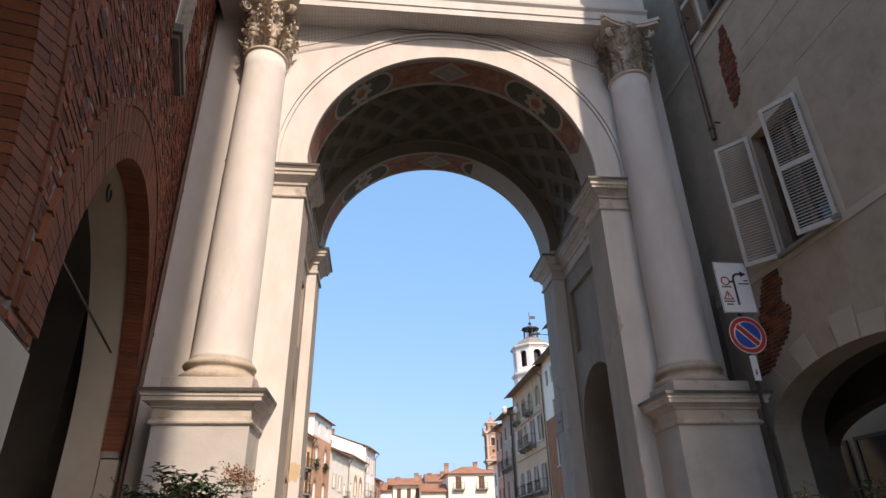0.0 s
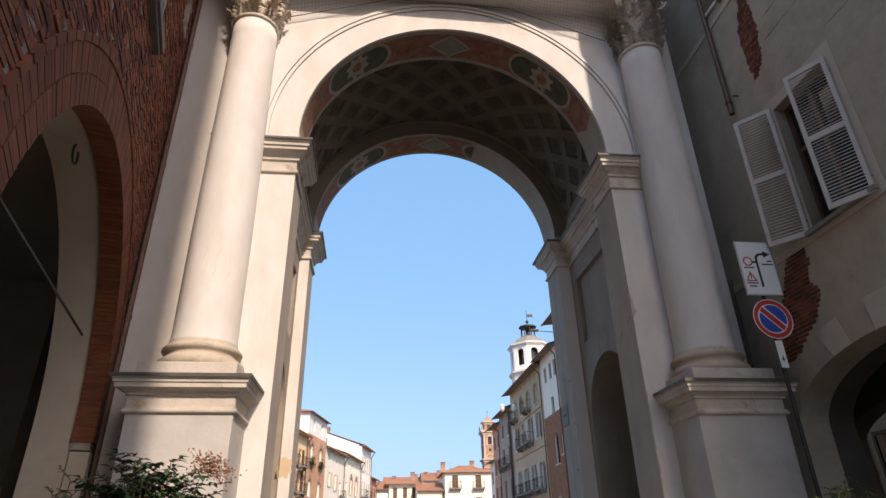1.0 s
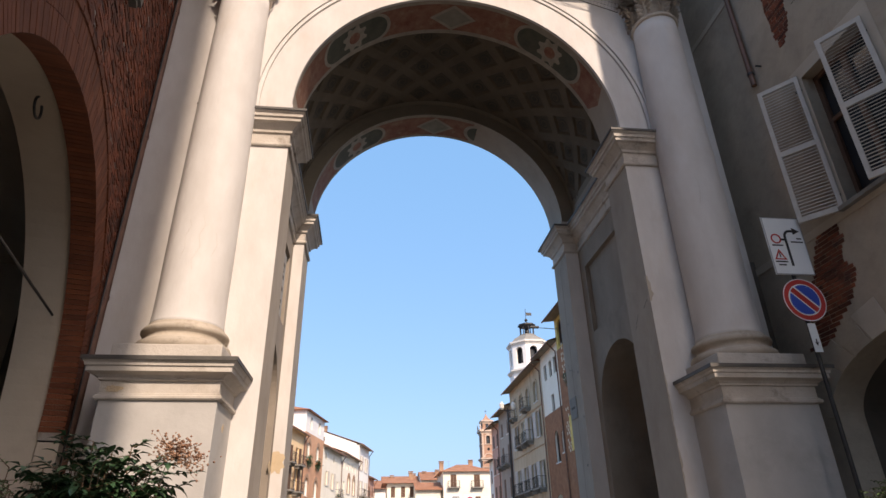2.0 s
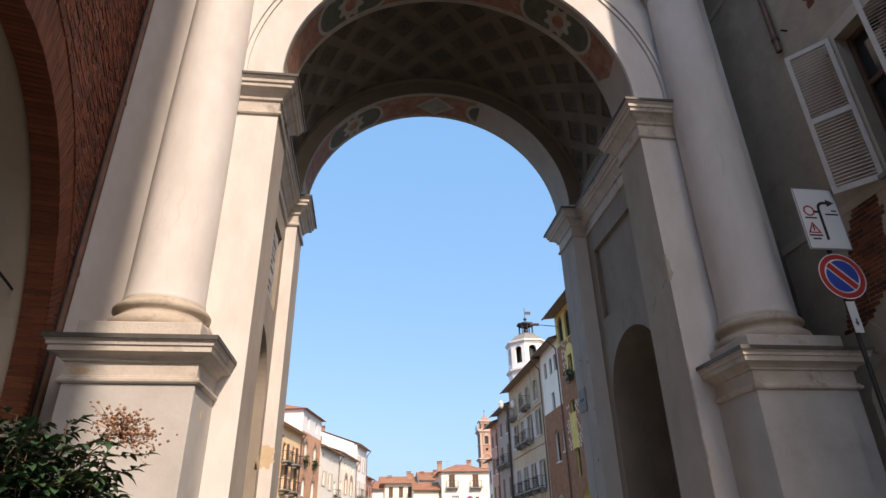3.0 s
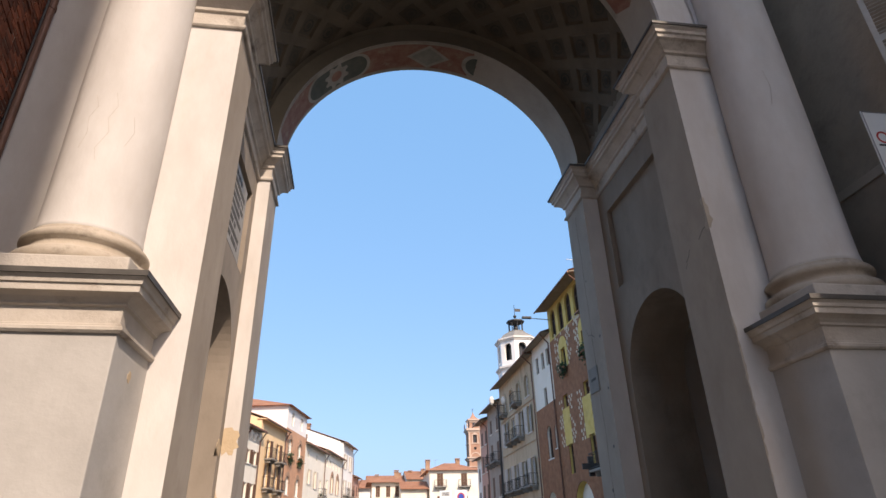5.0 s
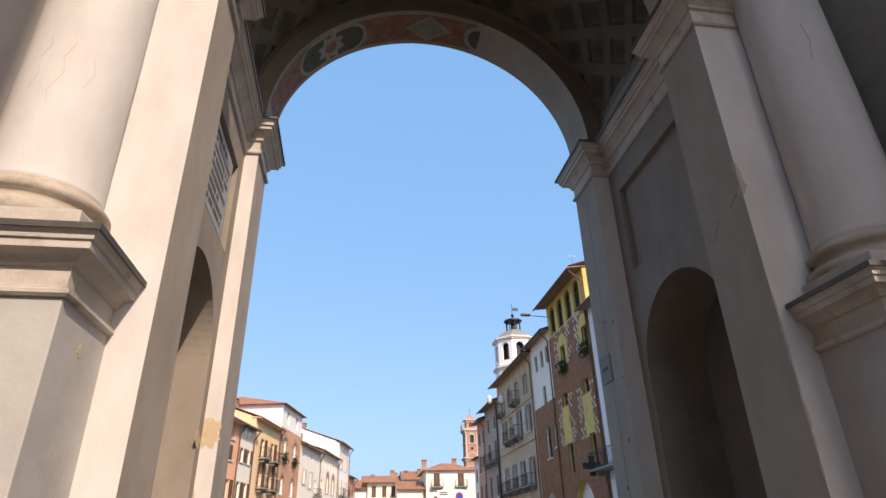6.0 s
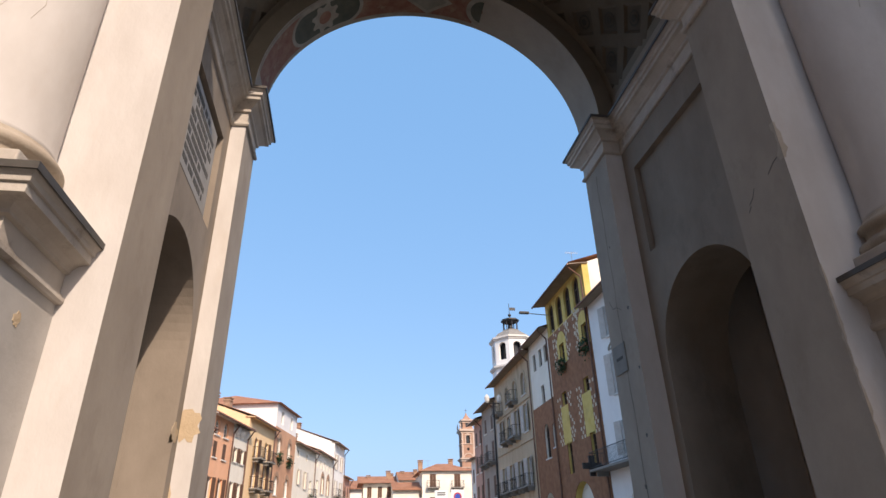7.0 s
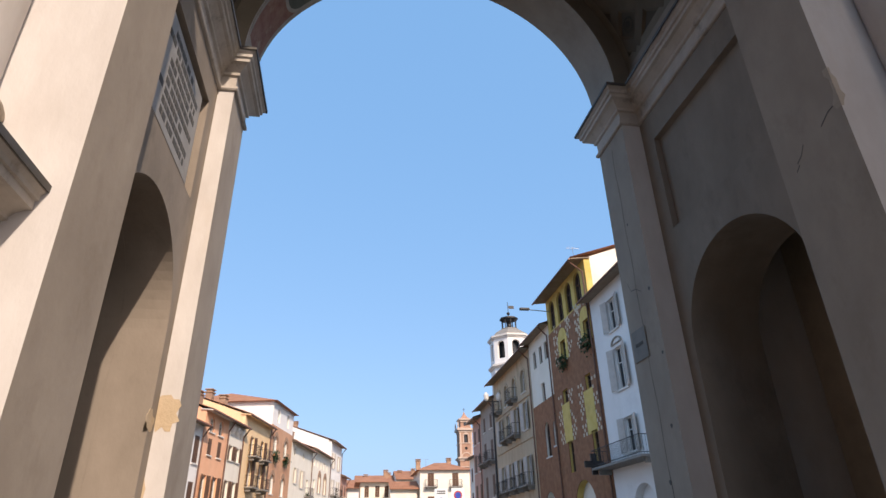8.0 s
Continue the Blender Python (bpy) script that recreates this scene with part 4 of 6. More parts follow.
# unseen block added far behind the camera to shade the brick wall
bm = bmesh.new()
box(bm, 1.6, -26, 0, 6.87, -18.6, 40)
thing("tall_tower", bm, OCHRE, "unseen tall slender block added behind to shade the brick wall", "tower")

# ---- road sign ----
SX, SY = 6.37, 9.25
sign = base("road_sign", SX, SY, 0, "steel pole with a white direction board and no-parking disc", "road sign")
bm = bmesh.new()
cyl(bm, (SX, SY + 0.06, 0), (SX, SY + 0.06, 6.1), 0.03, n=14)
part("pole", bm, IRON, sign)


def plate(bm, loop, y, t=0.004):
    slab(bm, loop, [], y, y + t, lambda u, v, d: (u, d, v))


def disc(cx, cz, r, n=40):
    return [(cx + r * math.cos(math.tau * k / n), cz + r * math.sin(math.tau * k / n)) for k in range(n)]


bm = bmesh.new()
box(bm, SX - 0.32, SY, 5.15, SX + 0.32, SY + 0.02, 6.14, 0.004)
board = part("direction_board", bm, SIGN_WHITE, sign, "white direction board with arrow")
bm = bmesh.new()
slab(bm, [(SX - 0.318, 5.152), (SX + 0.318, 5.152), (SX + 0.318, 6.138), (SX - 0.318, 6.138)], [[(SX - 0.305, 5.165), (SX + 0.305, 5.165), (SX + 0.305, 6.125), (SX - 0.305, 6.125)]], SY - 0.004, SY, lambda u, v, d: (u, d, v))
part("border", bm, STEEL, board)
bm = bmesh.new()
plate(bm, [(SX - 0.02, 5.30), (SX + 0.02, 5.30), (SX + 0.02, 5.80), (SX - 0.02, 5.80)], SY - 0.004)
bend = [(SX + 0.10 - 0.08 * math.cos(a), 5.80 + 0.08 * math.sin(a)) for a in (math.pi / 2 * k / 6 for k in range(7))]
bend += [(SX + 0.10 - 0.12 * math.cos(a), 5.80 + 0.12 * math.sin(a)) for a in (math.pi / 2 * (6 - k) / 6 for k in range(7))]
plate(bm, bend, SY - 0.0045)
plate(bm, [(SX + 0.10, 5.88), (SX + 0.16, 5.88), (SX + 0.16, 5.92), (SX + 0.10, 5.92)], SY - 0.004)
plate(bm, [(SX + 0.15, 5.84), (SX + 0.27, 5.90), (SX + 0.15, 5.96)], SY - 0.005)
plate(bm, [(SX - 0.09, 5.73), (SX - 0.02, 5.73), (SX - 0.02, 5.765), (SX - 0.09, 5.765)], SY - 0.005)
part("arrow", bm, SIGN_BLACK, board)
bm = bmesh.new()
slab(bm, disc(SX - 0.16, 5.76, 0.085), [disc(SX - 0.16, 5.76, 0.062)], SY - 0.004, SY, lambda u, v, d: (u, d, v))
part("red_ring", bm, SIGN_RED, board)
bm = bmesh.new()
slab(bm, [(SX - 0.27, 5.40), (SX - 0.07, 5.40), (SX - 0.17, 5.58)], [[(SX - 0.235, 5.42), (SX - 0.105, 5.42), (SX - 0.17, 5.54)]], SY - 0.004, SY, lambda u, v, d: (u, d, v))
part("warning_triangle", bm, SIGN_RED, board)
bm = bmesh.new()
for x0, x1, z in ((-0.25, -0.07, 5.635), (-0.27, -0.07, 5.355), (-0.23, -0.11, 5.30), (0.08, 0.28, 5.70), (0.19, 0.27, 5.76)):
    bm = bmesh.new()
    plate(bm, [(SX + x0, z), (SX + x1, z), (SX + x1, z + 0.022), (SX + x0, z + 0.022)], SY - 0.004)
    part("text_bar", bm, SIGN_BLACK, board)
bm = bmesh.new()
plate(bm, [(SX - 0.178, 5.44), (SX - 0.162, 5.44), (SX - 0.162, 5.52), (SX - 0.178, 5.52)], SY - 0.004)
part("warning_mark", bm, SIGN_BLACK, board)
CZ = 4.74
bm = bmesh.new()
slab(bm, disc(SX, CZ, 0.335), [], SY - 0.012, SY, lambda u, v, d: (u, d, v))
face = part("no_parking_disc", bm, SIGN_RED, sign, "round red and blue no-parking disc")
bm = bmesh.new()
slab(bm, disc(SX, CZ, 0.335), [disc(SX, CZ, 0.322)], SY - 0.016, SY - 0.012, lambda u, v, d: (u, d, v))
slab(bm, disc(SX, CZ, 0.250), [disc(SX, CZ, 0.236)], SY - 0.016, SY - 0.012, lambda u, v, d: (u, d, v))
part("white_rim", bm, SIGN_WHITE, face)
bm = bmesh.new()
for sg in (1, -1):
    pts = [(SX + sg * (0.236 * math.cos(a)), CZ + sg * (0.236 * math.sin(a))) for a in (radians(-34 + k * 158 / 20) for k in range(21))]
    plate(bm, pts, SY - 0.016)
part("white_field", bm, SIGN_WHITE, face)
bm = bmesh.new()
for sg in (1, -1):
    pts = [(SX + sg * (0.222 * math.cos(a) + 0.008), CZ + sg * (0.222 * math.sin(a) + 0.010)) for a in (radians(-31 + k * 152 / 20) for k in range(21))]
    plate(bm, pts, SY - 0.020)
part("blue_field", bm, SIGN_BLUE, face)
bm = bmesh.new()
box(bm, SX - 0.06, SY + 0.005, 3.95, SX + 0.06, SY + 0.02, 4.38)
small = part("arrow_plate", bm, SIGN_WHITE, sign, "narrow white plate with an arrow")
bm = bmesh.new()
plate(bm, [(SX - 0.03, 4.10), (SX, 4.04), (SX + 0.03, 4.10), (SX + 0.008, 4.085), (SX + 0.008, 4.14), (SX - 0.008, 4.14), (SX - 0.008, 4.085)], SY + 0.001)
part("arrow", bm, SIGN_BLACK, small)
for z in (5.4, 5.9, 4.74):
    bm = bmesh.new()
    box(bm, SX - 0.05, SY + 0.02, z - 0.02, SX + 0.05, SY + 0.1, z + 0.02)
    part("clamp", bm, STEEL, sign)


# ---- shrubs in pots ----
def leaf_into(bm, p, d, up, ln, wd):
    """A narrow pointed leaf with a folded midrib."""
    d = d.normalized()
    sd = d.cross(up)
    sd = sd.normalized() if sd.length > 1e-4 else Vector((1, 0, 0))
    nn = sd.cross(d)
    a, t = bm.verts.new(p), bm.verts.new(p + d * ln - nn * ln * 0.18)
    m1, m2 = bm.verts.new(p + d * ln * 0.33 + nn * ln * 0.03), bm.verts.new(p + d * ln * 0.68 - nn * ln * 0.03)
    l1, r1 = bm.verts.new(p + d * ln * 0.36 + sd * wd + nn * wd * 0.5), bm.verts.new(p + d * ln * 0.36 - sd * wd + nn * wd * 0.5)
    l2, r2 = bm.verts.new(p + d * ln * 0.7 + sd * wd * 0.7), bm.verts.new(p + d * ln * 0.7 - sd * wd * 0.7)
    for f in ((a, m1, l1), (a, r1, m1), (l1, m1, m2, l2), (m1, r1, r2, m2), (l2, m2, t), (m2, r2, t)):
        bm.faces.new(f)


def shrub(name, x, y, top, spread, stems, seed, leafmat, label, panicle=None, ln=0.075, pot_h=0.55):
    rng = random.Random(seed)
    ob = base(name, x, y, 0, label, "shrub", "potted shrubs")
    bm = bmesh.new()
    lathe(bm, x, y, [(0.24, 0), (0.30, 0.3), (0.33, pot_h - 0.08), (0.36, pot_h - 0.08), (0.36, pot_h), (0.30, pot_h), (0.29, pot_h - 0.08)], 28)
    part("pot", bm, TERRACOTTA, ob)
    tw, lv = bmesh.new(), bmesh.new()
    for k in range(stems):
        a, rr = rng.uniform(0, math.tau), spread * math.sqrt(rng.uniform(0.02, 1))
        tip = Vector((x + rr * math.cos(a), y + rr * 0.75 * math.sin(a), top - 0.30 * (rr / spread) ** 2 * (top - pot_h) * 0.55 - abs(rng.gauss(0, 0.32))))
        root = Vector((x + 0.12 * math.cos(a), y + 0.12 * math.sin(a), pot_h - 0.05))
        mid = (root * 0.45 + tip * 0.55) + Vector((0, 0, 0.18))
        cyl(tw, root, mid, 0.009, 0.006, 5, False)
        cyl(tw, mid, tip, 0.006, 0.003, 5, False)
        for j in range(6):
            f = 0.3 + 0.7 * j / 5
            q = mid.lerp(tip, f)
            az = rng.uniform(0, math.tau)
            br = Vector((math.cos(az), math.sin(az), rng.uniform(0.0, 0.5))).normalized()
            e = q + br * rng.uniform(0.10, 0.20)
            cyl(tw, q, e, 0.003, 0.0015, 4, False)
            for i in range(7):
                pp = q.lerp(e, 0.25 + 0.75 * i / 6)
                sd = br.cross(Vector((0, 0, 1))).normalized() * (1 if i % 2 else -1)
                dd = (br * 0.7 + sd * (0.9 if i < 6 else 0.1) + Vector((0, 0, rng.uniform(-0.5, 0.25))))
                leaf_into(lv, pp, dd, Vector((0, 0, 1)), ln * rng.uniform(0.7, 1.25), ln * 0.25)
    part("stem", tw, TWIG, ob)
    part("crown", lv, leafmat, ob, "narrow pointed leaves")
    if panicle:
        bm = bmesh.new()
        px, py, pz = panicle
        cyl(bm, (x + 0.15, y, top - 0.35), (px - 0.05, py, pz - 0.06), 0.005, 0.003, 5, False)
        for k in range(300):
            f = rng.gauss(0, 0.085)
            c = Vector((px + f, py + rng.gauss(0, 0.06), pz - 0.35 * f + rng.gauss(0, 0.045) - 0.25 * abs(rng.gauss(0, 0.08))))
            r = rng.uniform(0.006, 0.012)
            vs = [bm.verts.new(c + Vector(o) * r) for o in ((1, 0, 0), (-1, 0, 0), (0, 1, 0), (0, -1, 0), (0, 0, 1), (0, 0, -1))]
            for f in ((0, 2, 4), (2, 1, 4), (1, 3, 4), (3, 0, 4), (2, 0, 5), (1, 2, 5), (3, 1, 5), (0, 3, 5)):
                bm.faces.new([vs[i] for i in f])
            if k % 3 == 0:
                cyl(bm, (px - 0.03, py, pz - 0.05), c, 0.0015, n=3, caps=False)
        part("seed_head", bm, SEED, ob, "dry brown seed cluster")
    return ob


shrub("potted_shrub", -1.74, 6.2, 2.32, 0.46, 130, 21, LEAF, "leafy green shrub with a dry seed head in a pot", (-1.25, 6.10, 2.22), 0.095)
shrub("potted_shrub", -2.25, 6.1, 2.12, 0.34, 60, 22, LEAF_YOUNG, "small yellow-green shrub in a pot beside the pedestal", None, 0.045)
shrub("potted_shrub", 5.75, 7.95, 2.20, 0.45, 90, 23, LEAF_YOUNG, "yellow-green shrub in a pot near the gateway", None, 0.05)
shrub("potted_shrub", 6.25, 7.35, 2.25, 0.45, 90, 24, LEAF, "dark green shrub in a pot beside the gateway", None, 0.055)

# ---- houses round the square ----
CACHE = {}


def window_meshes(w, h, arched, frame_mat):
    key = (round(w, 2), round(h, 2), arched, frame_mat.name)
    if key not in CACHE:
        r = w / 2
        loop = arch_loop(0, r, 0, h - r, n=12) if arched else [(-r, 0), (r, 0), (r, h), (-r, h)]
        q = r - 0.08
        inner = arch_loop(0, q, 0.08, h - r, n=12) if arched else [(-q, 0.08), (q, 0.08), (q, h - 0.08), (-q, h - 0.08)]
        bm = bmesh.new()
        slab(bm, loop, [inner], 0.16, 0.24, lambda u, v, t: (u, t, v))
        box(bm, -0.035, 0.15, 0.06, 0.035, 0.22, h - 0.06)
        box(bm, -q, 0.165, h * 0.62, q, 0.21, h * 0.62 + 0.05)
        f = mesh_of("window", bm, frame_mat)
        bm = bmesh.new()
        slab(bm, loop, [], 0.25, 0.27, lambda u, v, t: (u, t, v))
        p = mesh_of("pane", bm, DARK_GLASS)
        bm = bmesh.new()
        box(bm, -r - 0.12, -0.10, -0.10, r + 0.12, 0.15, 0.0)
        CACHE[key] = (f, p, mesh_of("sill", bm, TRIM_WHITE))
    return CACHE[key]


def shutter_mesh(w, h, material):
    key = ("shutter", round(w, 2), round(h, 2), material.name)
    if key not in CACHE:
        bm = bmesh.new()
        box(bm, 0, -0.05, 0, w, -0.01, h)
        for z in (0.06, h * 0.5 + 0.03):
            n = max(3, int((h * 0.5 - 0.1) / 0.14))
            for k in range(n):
                zz = z + k * (h * 0.5 - 0.1) / n
                box(bm, 0.06, -0.065, zz, w - 0.06, -0.05, zz + 0.06)
        CACHE[key] = mesh_of("shutter", bm, material)
    return CACHE[key]


def rail_mesh(w, d):
    key = ("rail", round(w, 2), d)
    if key not in CACHE:
        bm = bmesh.new()
        for p, q in (((-w / 2, -d), (w / 2, -d)), ((-w / 2, -d), (-w / 2, 0)), ((w / 2, -d), (w / 2, 0))):
            for z in (0.1, 0.98):
                cyl(bm, (*p, z), (*q, z), 0.022, n=5)
            n = int((Vector(p) - Vector(q)).length / 0.16)
            for k in range(n + 1):
                c = Vector(p).lerp(Vector(q), k / max(1, n))
                cyl(bm, (c.x, c.y, 0), (c.x, c.y, 0.98), 0.011, n=4, caps=False)
        CACHE[key] = mesh_of("railing", bm, IRON)
        bm = bmesh.new()
        box(bm, -w / 2 - 0.05, -d - 0.05, -0.13, w / 2 + 0.05, 0.05, 0)
        for x in (-w / 2 + 0.15, w / 2 - 0.25):
            box(bm, x, -d * 0.75, -0.40, x + 0.14, 0.02, -0.13)
        CACHE[("slab", *key[1:])] = mesh_of("balcony", bm, GREY_STONE)
    return CACHE[("slab", *key[1:])], CACHE[key]


def roof_sheet(bm, w0, w1, y0, z0, y1, z1):
    """A tiled slope, with rows of half-round tiles running from eave to ridge."""
    n = int((w1 - w0) / 0.14)
    prev = None
    for k in range(n + 1):
        x = w0 + (w1 - w0) * k / n
        dz = 0.055 if k % 2 else 0.0
        row = [bm.verts.new((x, y0, z0 + dz)), bm.verts.new((x, (y0 + y1) / 2, (z0 + z1) / 2 + dz)), bm.verts.new((x, y1, z1 + dz)), bm.verts.new((x, y0, z0 - 0.08))]
        if prev:
            bm.faces.new((prev[0], prev[1], row[1], row[0]))
            bm.faces.new((prev[1], prev[2], row[2], row[1]))
            bm.faces.new((prev[3], prev[0], row[0], row[3]))
        prev = row


def house(m, w, d, h, wall, label, windows, eave=0.7, wood=WOOD_BROWN, frame_mat=TRIM_WHITE, rise=0.36, chimneys=(), gates=(), lower=None, upper=None, name="house", hip=False, cornice=None, down=1):
    """A town house in its own frame: x along the front, y into the block, z up. windows: (x, sill, width, height, flags), with flags
    a arched, s open shutters, c closed shutters, b balcony, p flower box, n no sill."""
    ob = new(name)
    ob.matrix_basis = m
    tagged(ob, label, "house", "houses round the square")
    holes = []
    for x, z, ww, hh, fl in windows:
        holes.append([(x + u, z + v) for u, v in (arch_loop(0, ww / 2, 0, hh - ww / 2, n=12) if "a" in fl else [(-ww / 2, 0), (ww / 2, 0), (ww / 2, hh), (-ww / 2, hh)])])
    foot = [(0, 0)]
    for c, half, spring in sorted(gates):
        foot += arch_loop(c, half, 0, spring, n=14)
    bm = bmesh.new()
    slab(bm, foot + [(w, 0), (w, h), (0, h)], holes, 0, 0.45, lambda u, v, t: (u, t, v))
    part_wall = local_part("wall", bm, wall, ob)
    bm = bmesh.new()
    zr = h + rise * d / 2
    if hip:
        box(bm, 0, 0.46, 0, w, d, h)
    else:
        pts = [(0.46, 0), (d, 0), (d, h), (d / 2, zr), (0.46, h + rise * 0.4)]
        slab(bm, pts, [], 0, w, lambda u, v, t: (t, u, v))
    local_part("side_wall", bm, upper or wall, ob)
    bm = bmesh.new()
    if hip:
        e = eave
        a = [bm.verts.new(p) for p in ((-e, -e, h), (w + e, -e, h), (w + e, d + e, h), (-e, d + e, h))]
        b = [bm.verts.new(p) for p in ((w * 0.38, d / 2, h + rise * d / 2), (w * 0.62, d / 2, h + rise * d / 2))]
        for f in ((a[0], a[1], b[1], b[0]), (a[1], a[2], b[1]), (a[2], a[3], b[0], b[1]), (a[3], a[0], b[0])):
            bm.faces.new(f)
        bm.faces.new(a[::-1])
        roof = local_part("roof", bm, TILE, ob)
    else:
        roof_sheet(bm, -0.15, w + 0.15, -eave, h + 0.10 - eave * rise * 0.5, d / 2, zr + 0.12)
        roof_sheet(bm, -0.15, w + 0.15, d + 0.3, h, d / 2, zr + 0.12)
        roof = local_part("roof", bm, TILE, ob, "red clay tile roof")
        bm = bmesh.new()
        sweep(bm, [(-0.12, 0.0), (w + 0.12, 0.0)], [(-0.44, h + 0.06), (-0.44, h - 0.02), (0.0, h - 0.06), (eave - 0.06, h - eave * rise * 0.5 - 0.0), (eave - 0.06, h + 0.07 - eave * rise * 0.5)])
        local_part("soffit", bm, cornice or SOFFIT, ob)
        bm = bmesh.new()
        cyl(bm, (-0.15, -eave - 0.05, h - 0.02 - eave * rise * 0.5), (w + 0.15, -eave - 0.05, h - 0.02 - eave * rise * 0.5), 0.07, n=8)
        local_part("gutter", bm, COPPER, ob)
        bm = bmesh.new()
        px, zd = (w - 0.16 if down > 0 else 0.16), h - 0.06 - eave * rise * 0.5
        cyl(bm, (px, -eave - 0.02, zd), (px, -0.14, zd - 0.75), 0.06, n=8)
        cyl(bm, (px, -0.14, zd - 0.70), (px, -0.14, 0.0), 0.06, n=8)
        if w > 3.2:
            local_part("downpipe", bm, COPPER, ob)
        else:
            bm.free()
    if lower:
        lm, zt = lower
        bm = bmesh.new()
        keep = [hl for hl, (x, z, ww, hh, fl) in zip(holes, windows) if z + hh < zt]
        slab(bm, foot + [(w, 0), (w, zt), (0, zt)], keep, -0.05, 0.0, lambda u, v, t: (u, t, v))
        local_part("lower_facing", bm, lm, ob)
    for x, z, ww, hh, fl in windows:
        f, p, sl = window_meshes(ww, hh, "a" in fl, frame_mat)
        win = local_put("window", f, ob, pose(x, 0, z))
        local_put("pane", p, win)
        if "n" not in fl and "b" not in fl:
            local_put("sill", sl, win)
        if "s" in fl:
            sm = shutter_mesh(ww / 2, hh, wood)
            local_put("shutter", sm, win, pose(ww / 2, -0.02, 0, 0, 0, -14))
            local_put("shutter", sm, win, pose(-ww / 2, -0.02, 0, 0, 0, 14) @ Matrix.Diagonal((-1, 1, 1, 1)))
        if "c" in fl:
            sm = shutter_mesh(ww / 2 - 0.02, hh, wood)
            local_put("shutter", sm, win, pose(0.01, 0.06, 0))
            local_put("shutter", sm, win, pose(-ww / 2 + 0.01, 0.06, 0))
        if "b" in fl:
            bs, br = rail_mesh(ww + 0.9, 0.75)
            bal = local_put("balcony", bs, ob, pose(x, 0, z - 0.02))
            local_put("railing", br, bal)
        if "p" in fl:
            bm = bmesh.new()
            rg = random.Random(int(x * 31 + z * 7))
            box(bm, -ww / 2, -0.32, -0.22, ww / 2, -0.08, 0.0)
            box_ob = local_put("flower_box", mesh_of("flower_box", bm, TERRACOTTA), ob, pose(x, 0, z))
            bm = bmesh.new()
            for k in range(260):
                c = Vector((rg.uniform(-ww / 2 - 0.15, ww / 2 + 0.15), -0.22 + rg.gauss(0, 0.15), rg.gauss(-0.16, 0.30)))
                leaf_into(bm, c, Vector((rg.gauss(0, 1), rg.gauss(0, 1), rg.gauss(-0.3, 0.6))), Vector((0, 0, 1)), 0.20, 0.07)
            local_put("foliage", mesh_of("foliage", bm, LEAF), box_ob)
    for cx, cy, cz in chimneys:
        bm = bmesh.new()
        box(bm, cx - 0.36, cy - 0.30, cz - 2.2, cx + 0.36, cy + 0.30, cz)
        box(bm, cx - 0.44, cy - 0.38, cz, cx + 0.44, cy + 0.38, cz + 0.10)
        for k in range(4):
            box(bm, cx - 0.34 + k * 0.19, cy - 0.26, cz + 0.10, cx - 0.24 + k * 0.19, cy + 0.26, cz + 0.28)
        box(bm, cx - 0.45, cy - 0.39, cz + 0.28, cx + 0.45, cy + 0.39, cz + 0.36)
        ch = local_part("chimney", bm, CHIMNEY, ob)
    return ob


def grid(xs, rows):
    return [(x, z, w, h, fl) for z, w, h, fl in rows for x in xs]


def right(y_far):
    return pose(16.3, y_far, 0, 0, 0, -90)


ANG = math.degrees(math.atan(0.2))


def left(y_near):
    return pose(-11 + 0.2 * (y_near - 55), y_near, 0, 0, 0, 90 - ANG)


# sunny white house with a long balcony
ho = house(right(42.6), 12.6, 10, 16.2, W_WHITE, "white house with open shutters and an iron balcony", grid((3.1, 7.0), ((13.2, 1.2, 2.0, "s"), (9.6, 1.25, 2.5, "s"), (6.1, 1.2, 1.9, "s"))), 0.8, SHUTTER, gates=((3.6, 1.4, 3.0), (8, 1.4, 3.0)), chimneys=((4, 3, 18.6),))
bs, br = rail_mesh(6.4, 1.1)
bal = local_put("balcony", bs, ho, pose(2.9, 0, 5.55))
local_put("railing", br, bal)
for x in (3.1, 7.0):
    bm = bmesh.new()
    slab(bm, [(x + 0.75 * math.cos(a), 12.3 + 0.42 * math.sin(a)) for a in (math.pi * k / 14 for k in range(15))], [[(x + 0.6 * math.cos(a), 12.36 + 0.28 * math.sin(a)) for a in (math.pi * k / 14 for k in range(15))]], -0.08, 0.01, lambda u, v, t: (u, t, v))
    local_part("pediment", bm, PALE_PAINT, ho)

# brick house with a yellow loggia and painted stone checks
ho = house(right(51.2), 8.6, 11, 19.5, W_YELLOW, "brick and yellow house with loggia arches under the eaves",
           [(x, 16.75, 1.25, 2.35, "an") for x in (1.2, 3.1, 5.0, 6.9)] + grid((3.0, 7.7), ((13.75, 1.0, 1.5, "p"),)) + grid((2.3, 6.8), ((10.75, 1.0, 0.95, "n"), (5.95, 0.95, 2.1, "n"))),
           1.05, WOOD_BROWN, WOOD_BROWN, gates=((3.9, 1.9, 3.4),), lower=(W_BRICK, 16.6), upper=W_CREAM, cornice=SOFFIT, chimneys=((2, 4.5, 22.3),))
rng = random.Random(9)
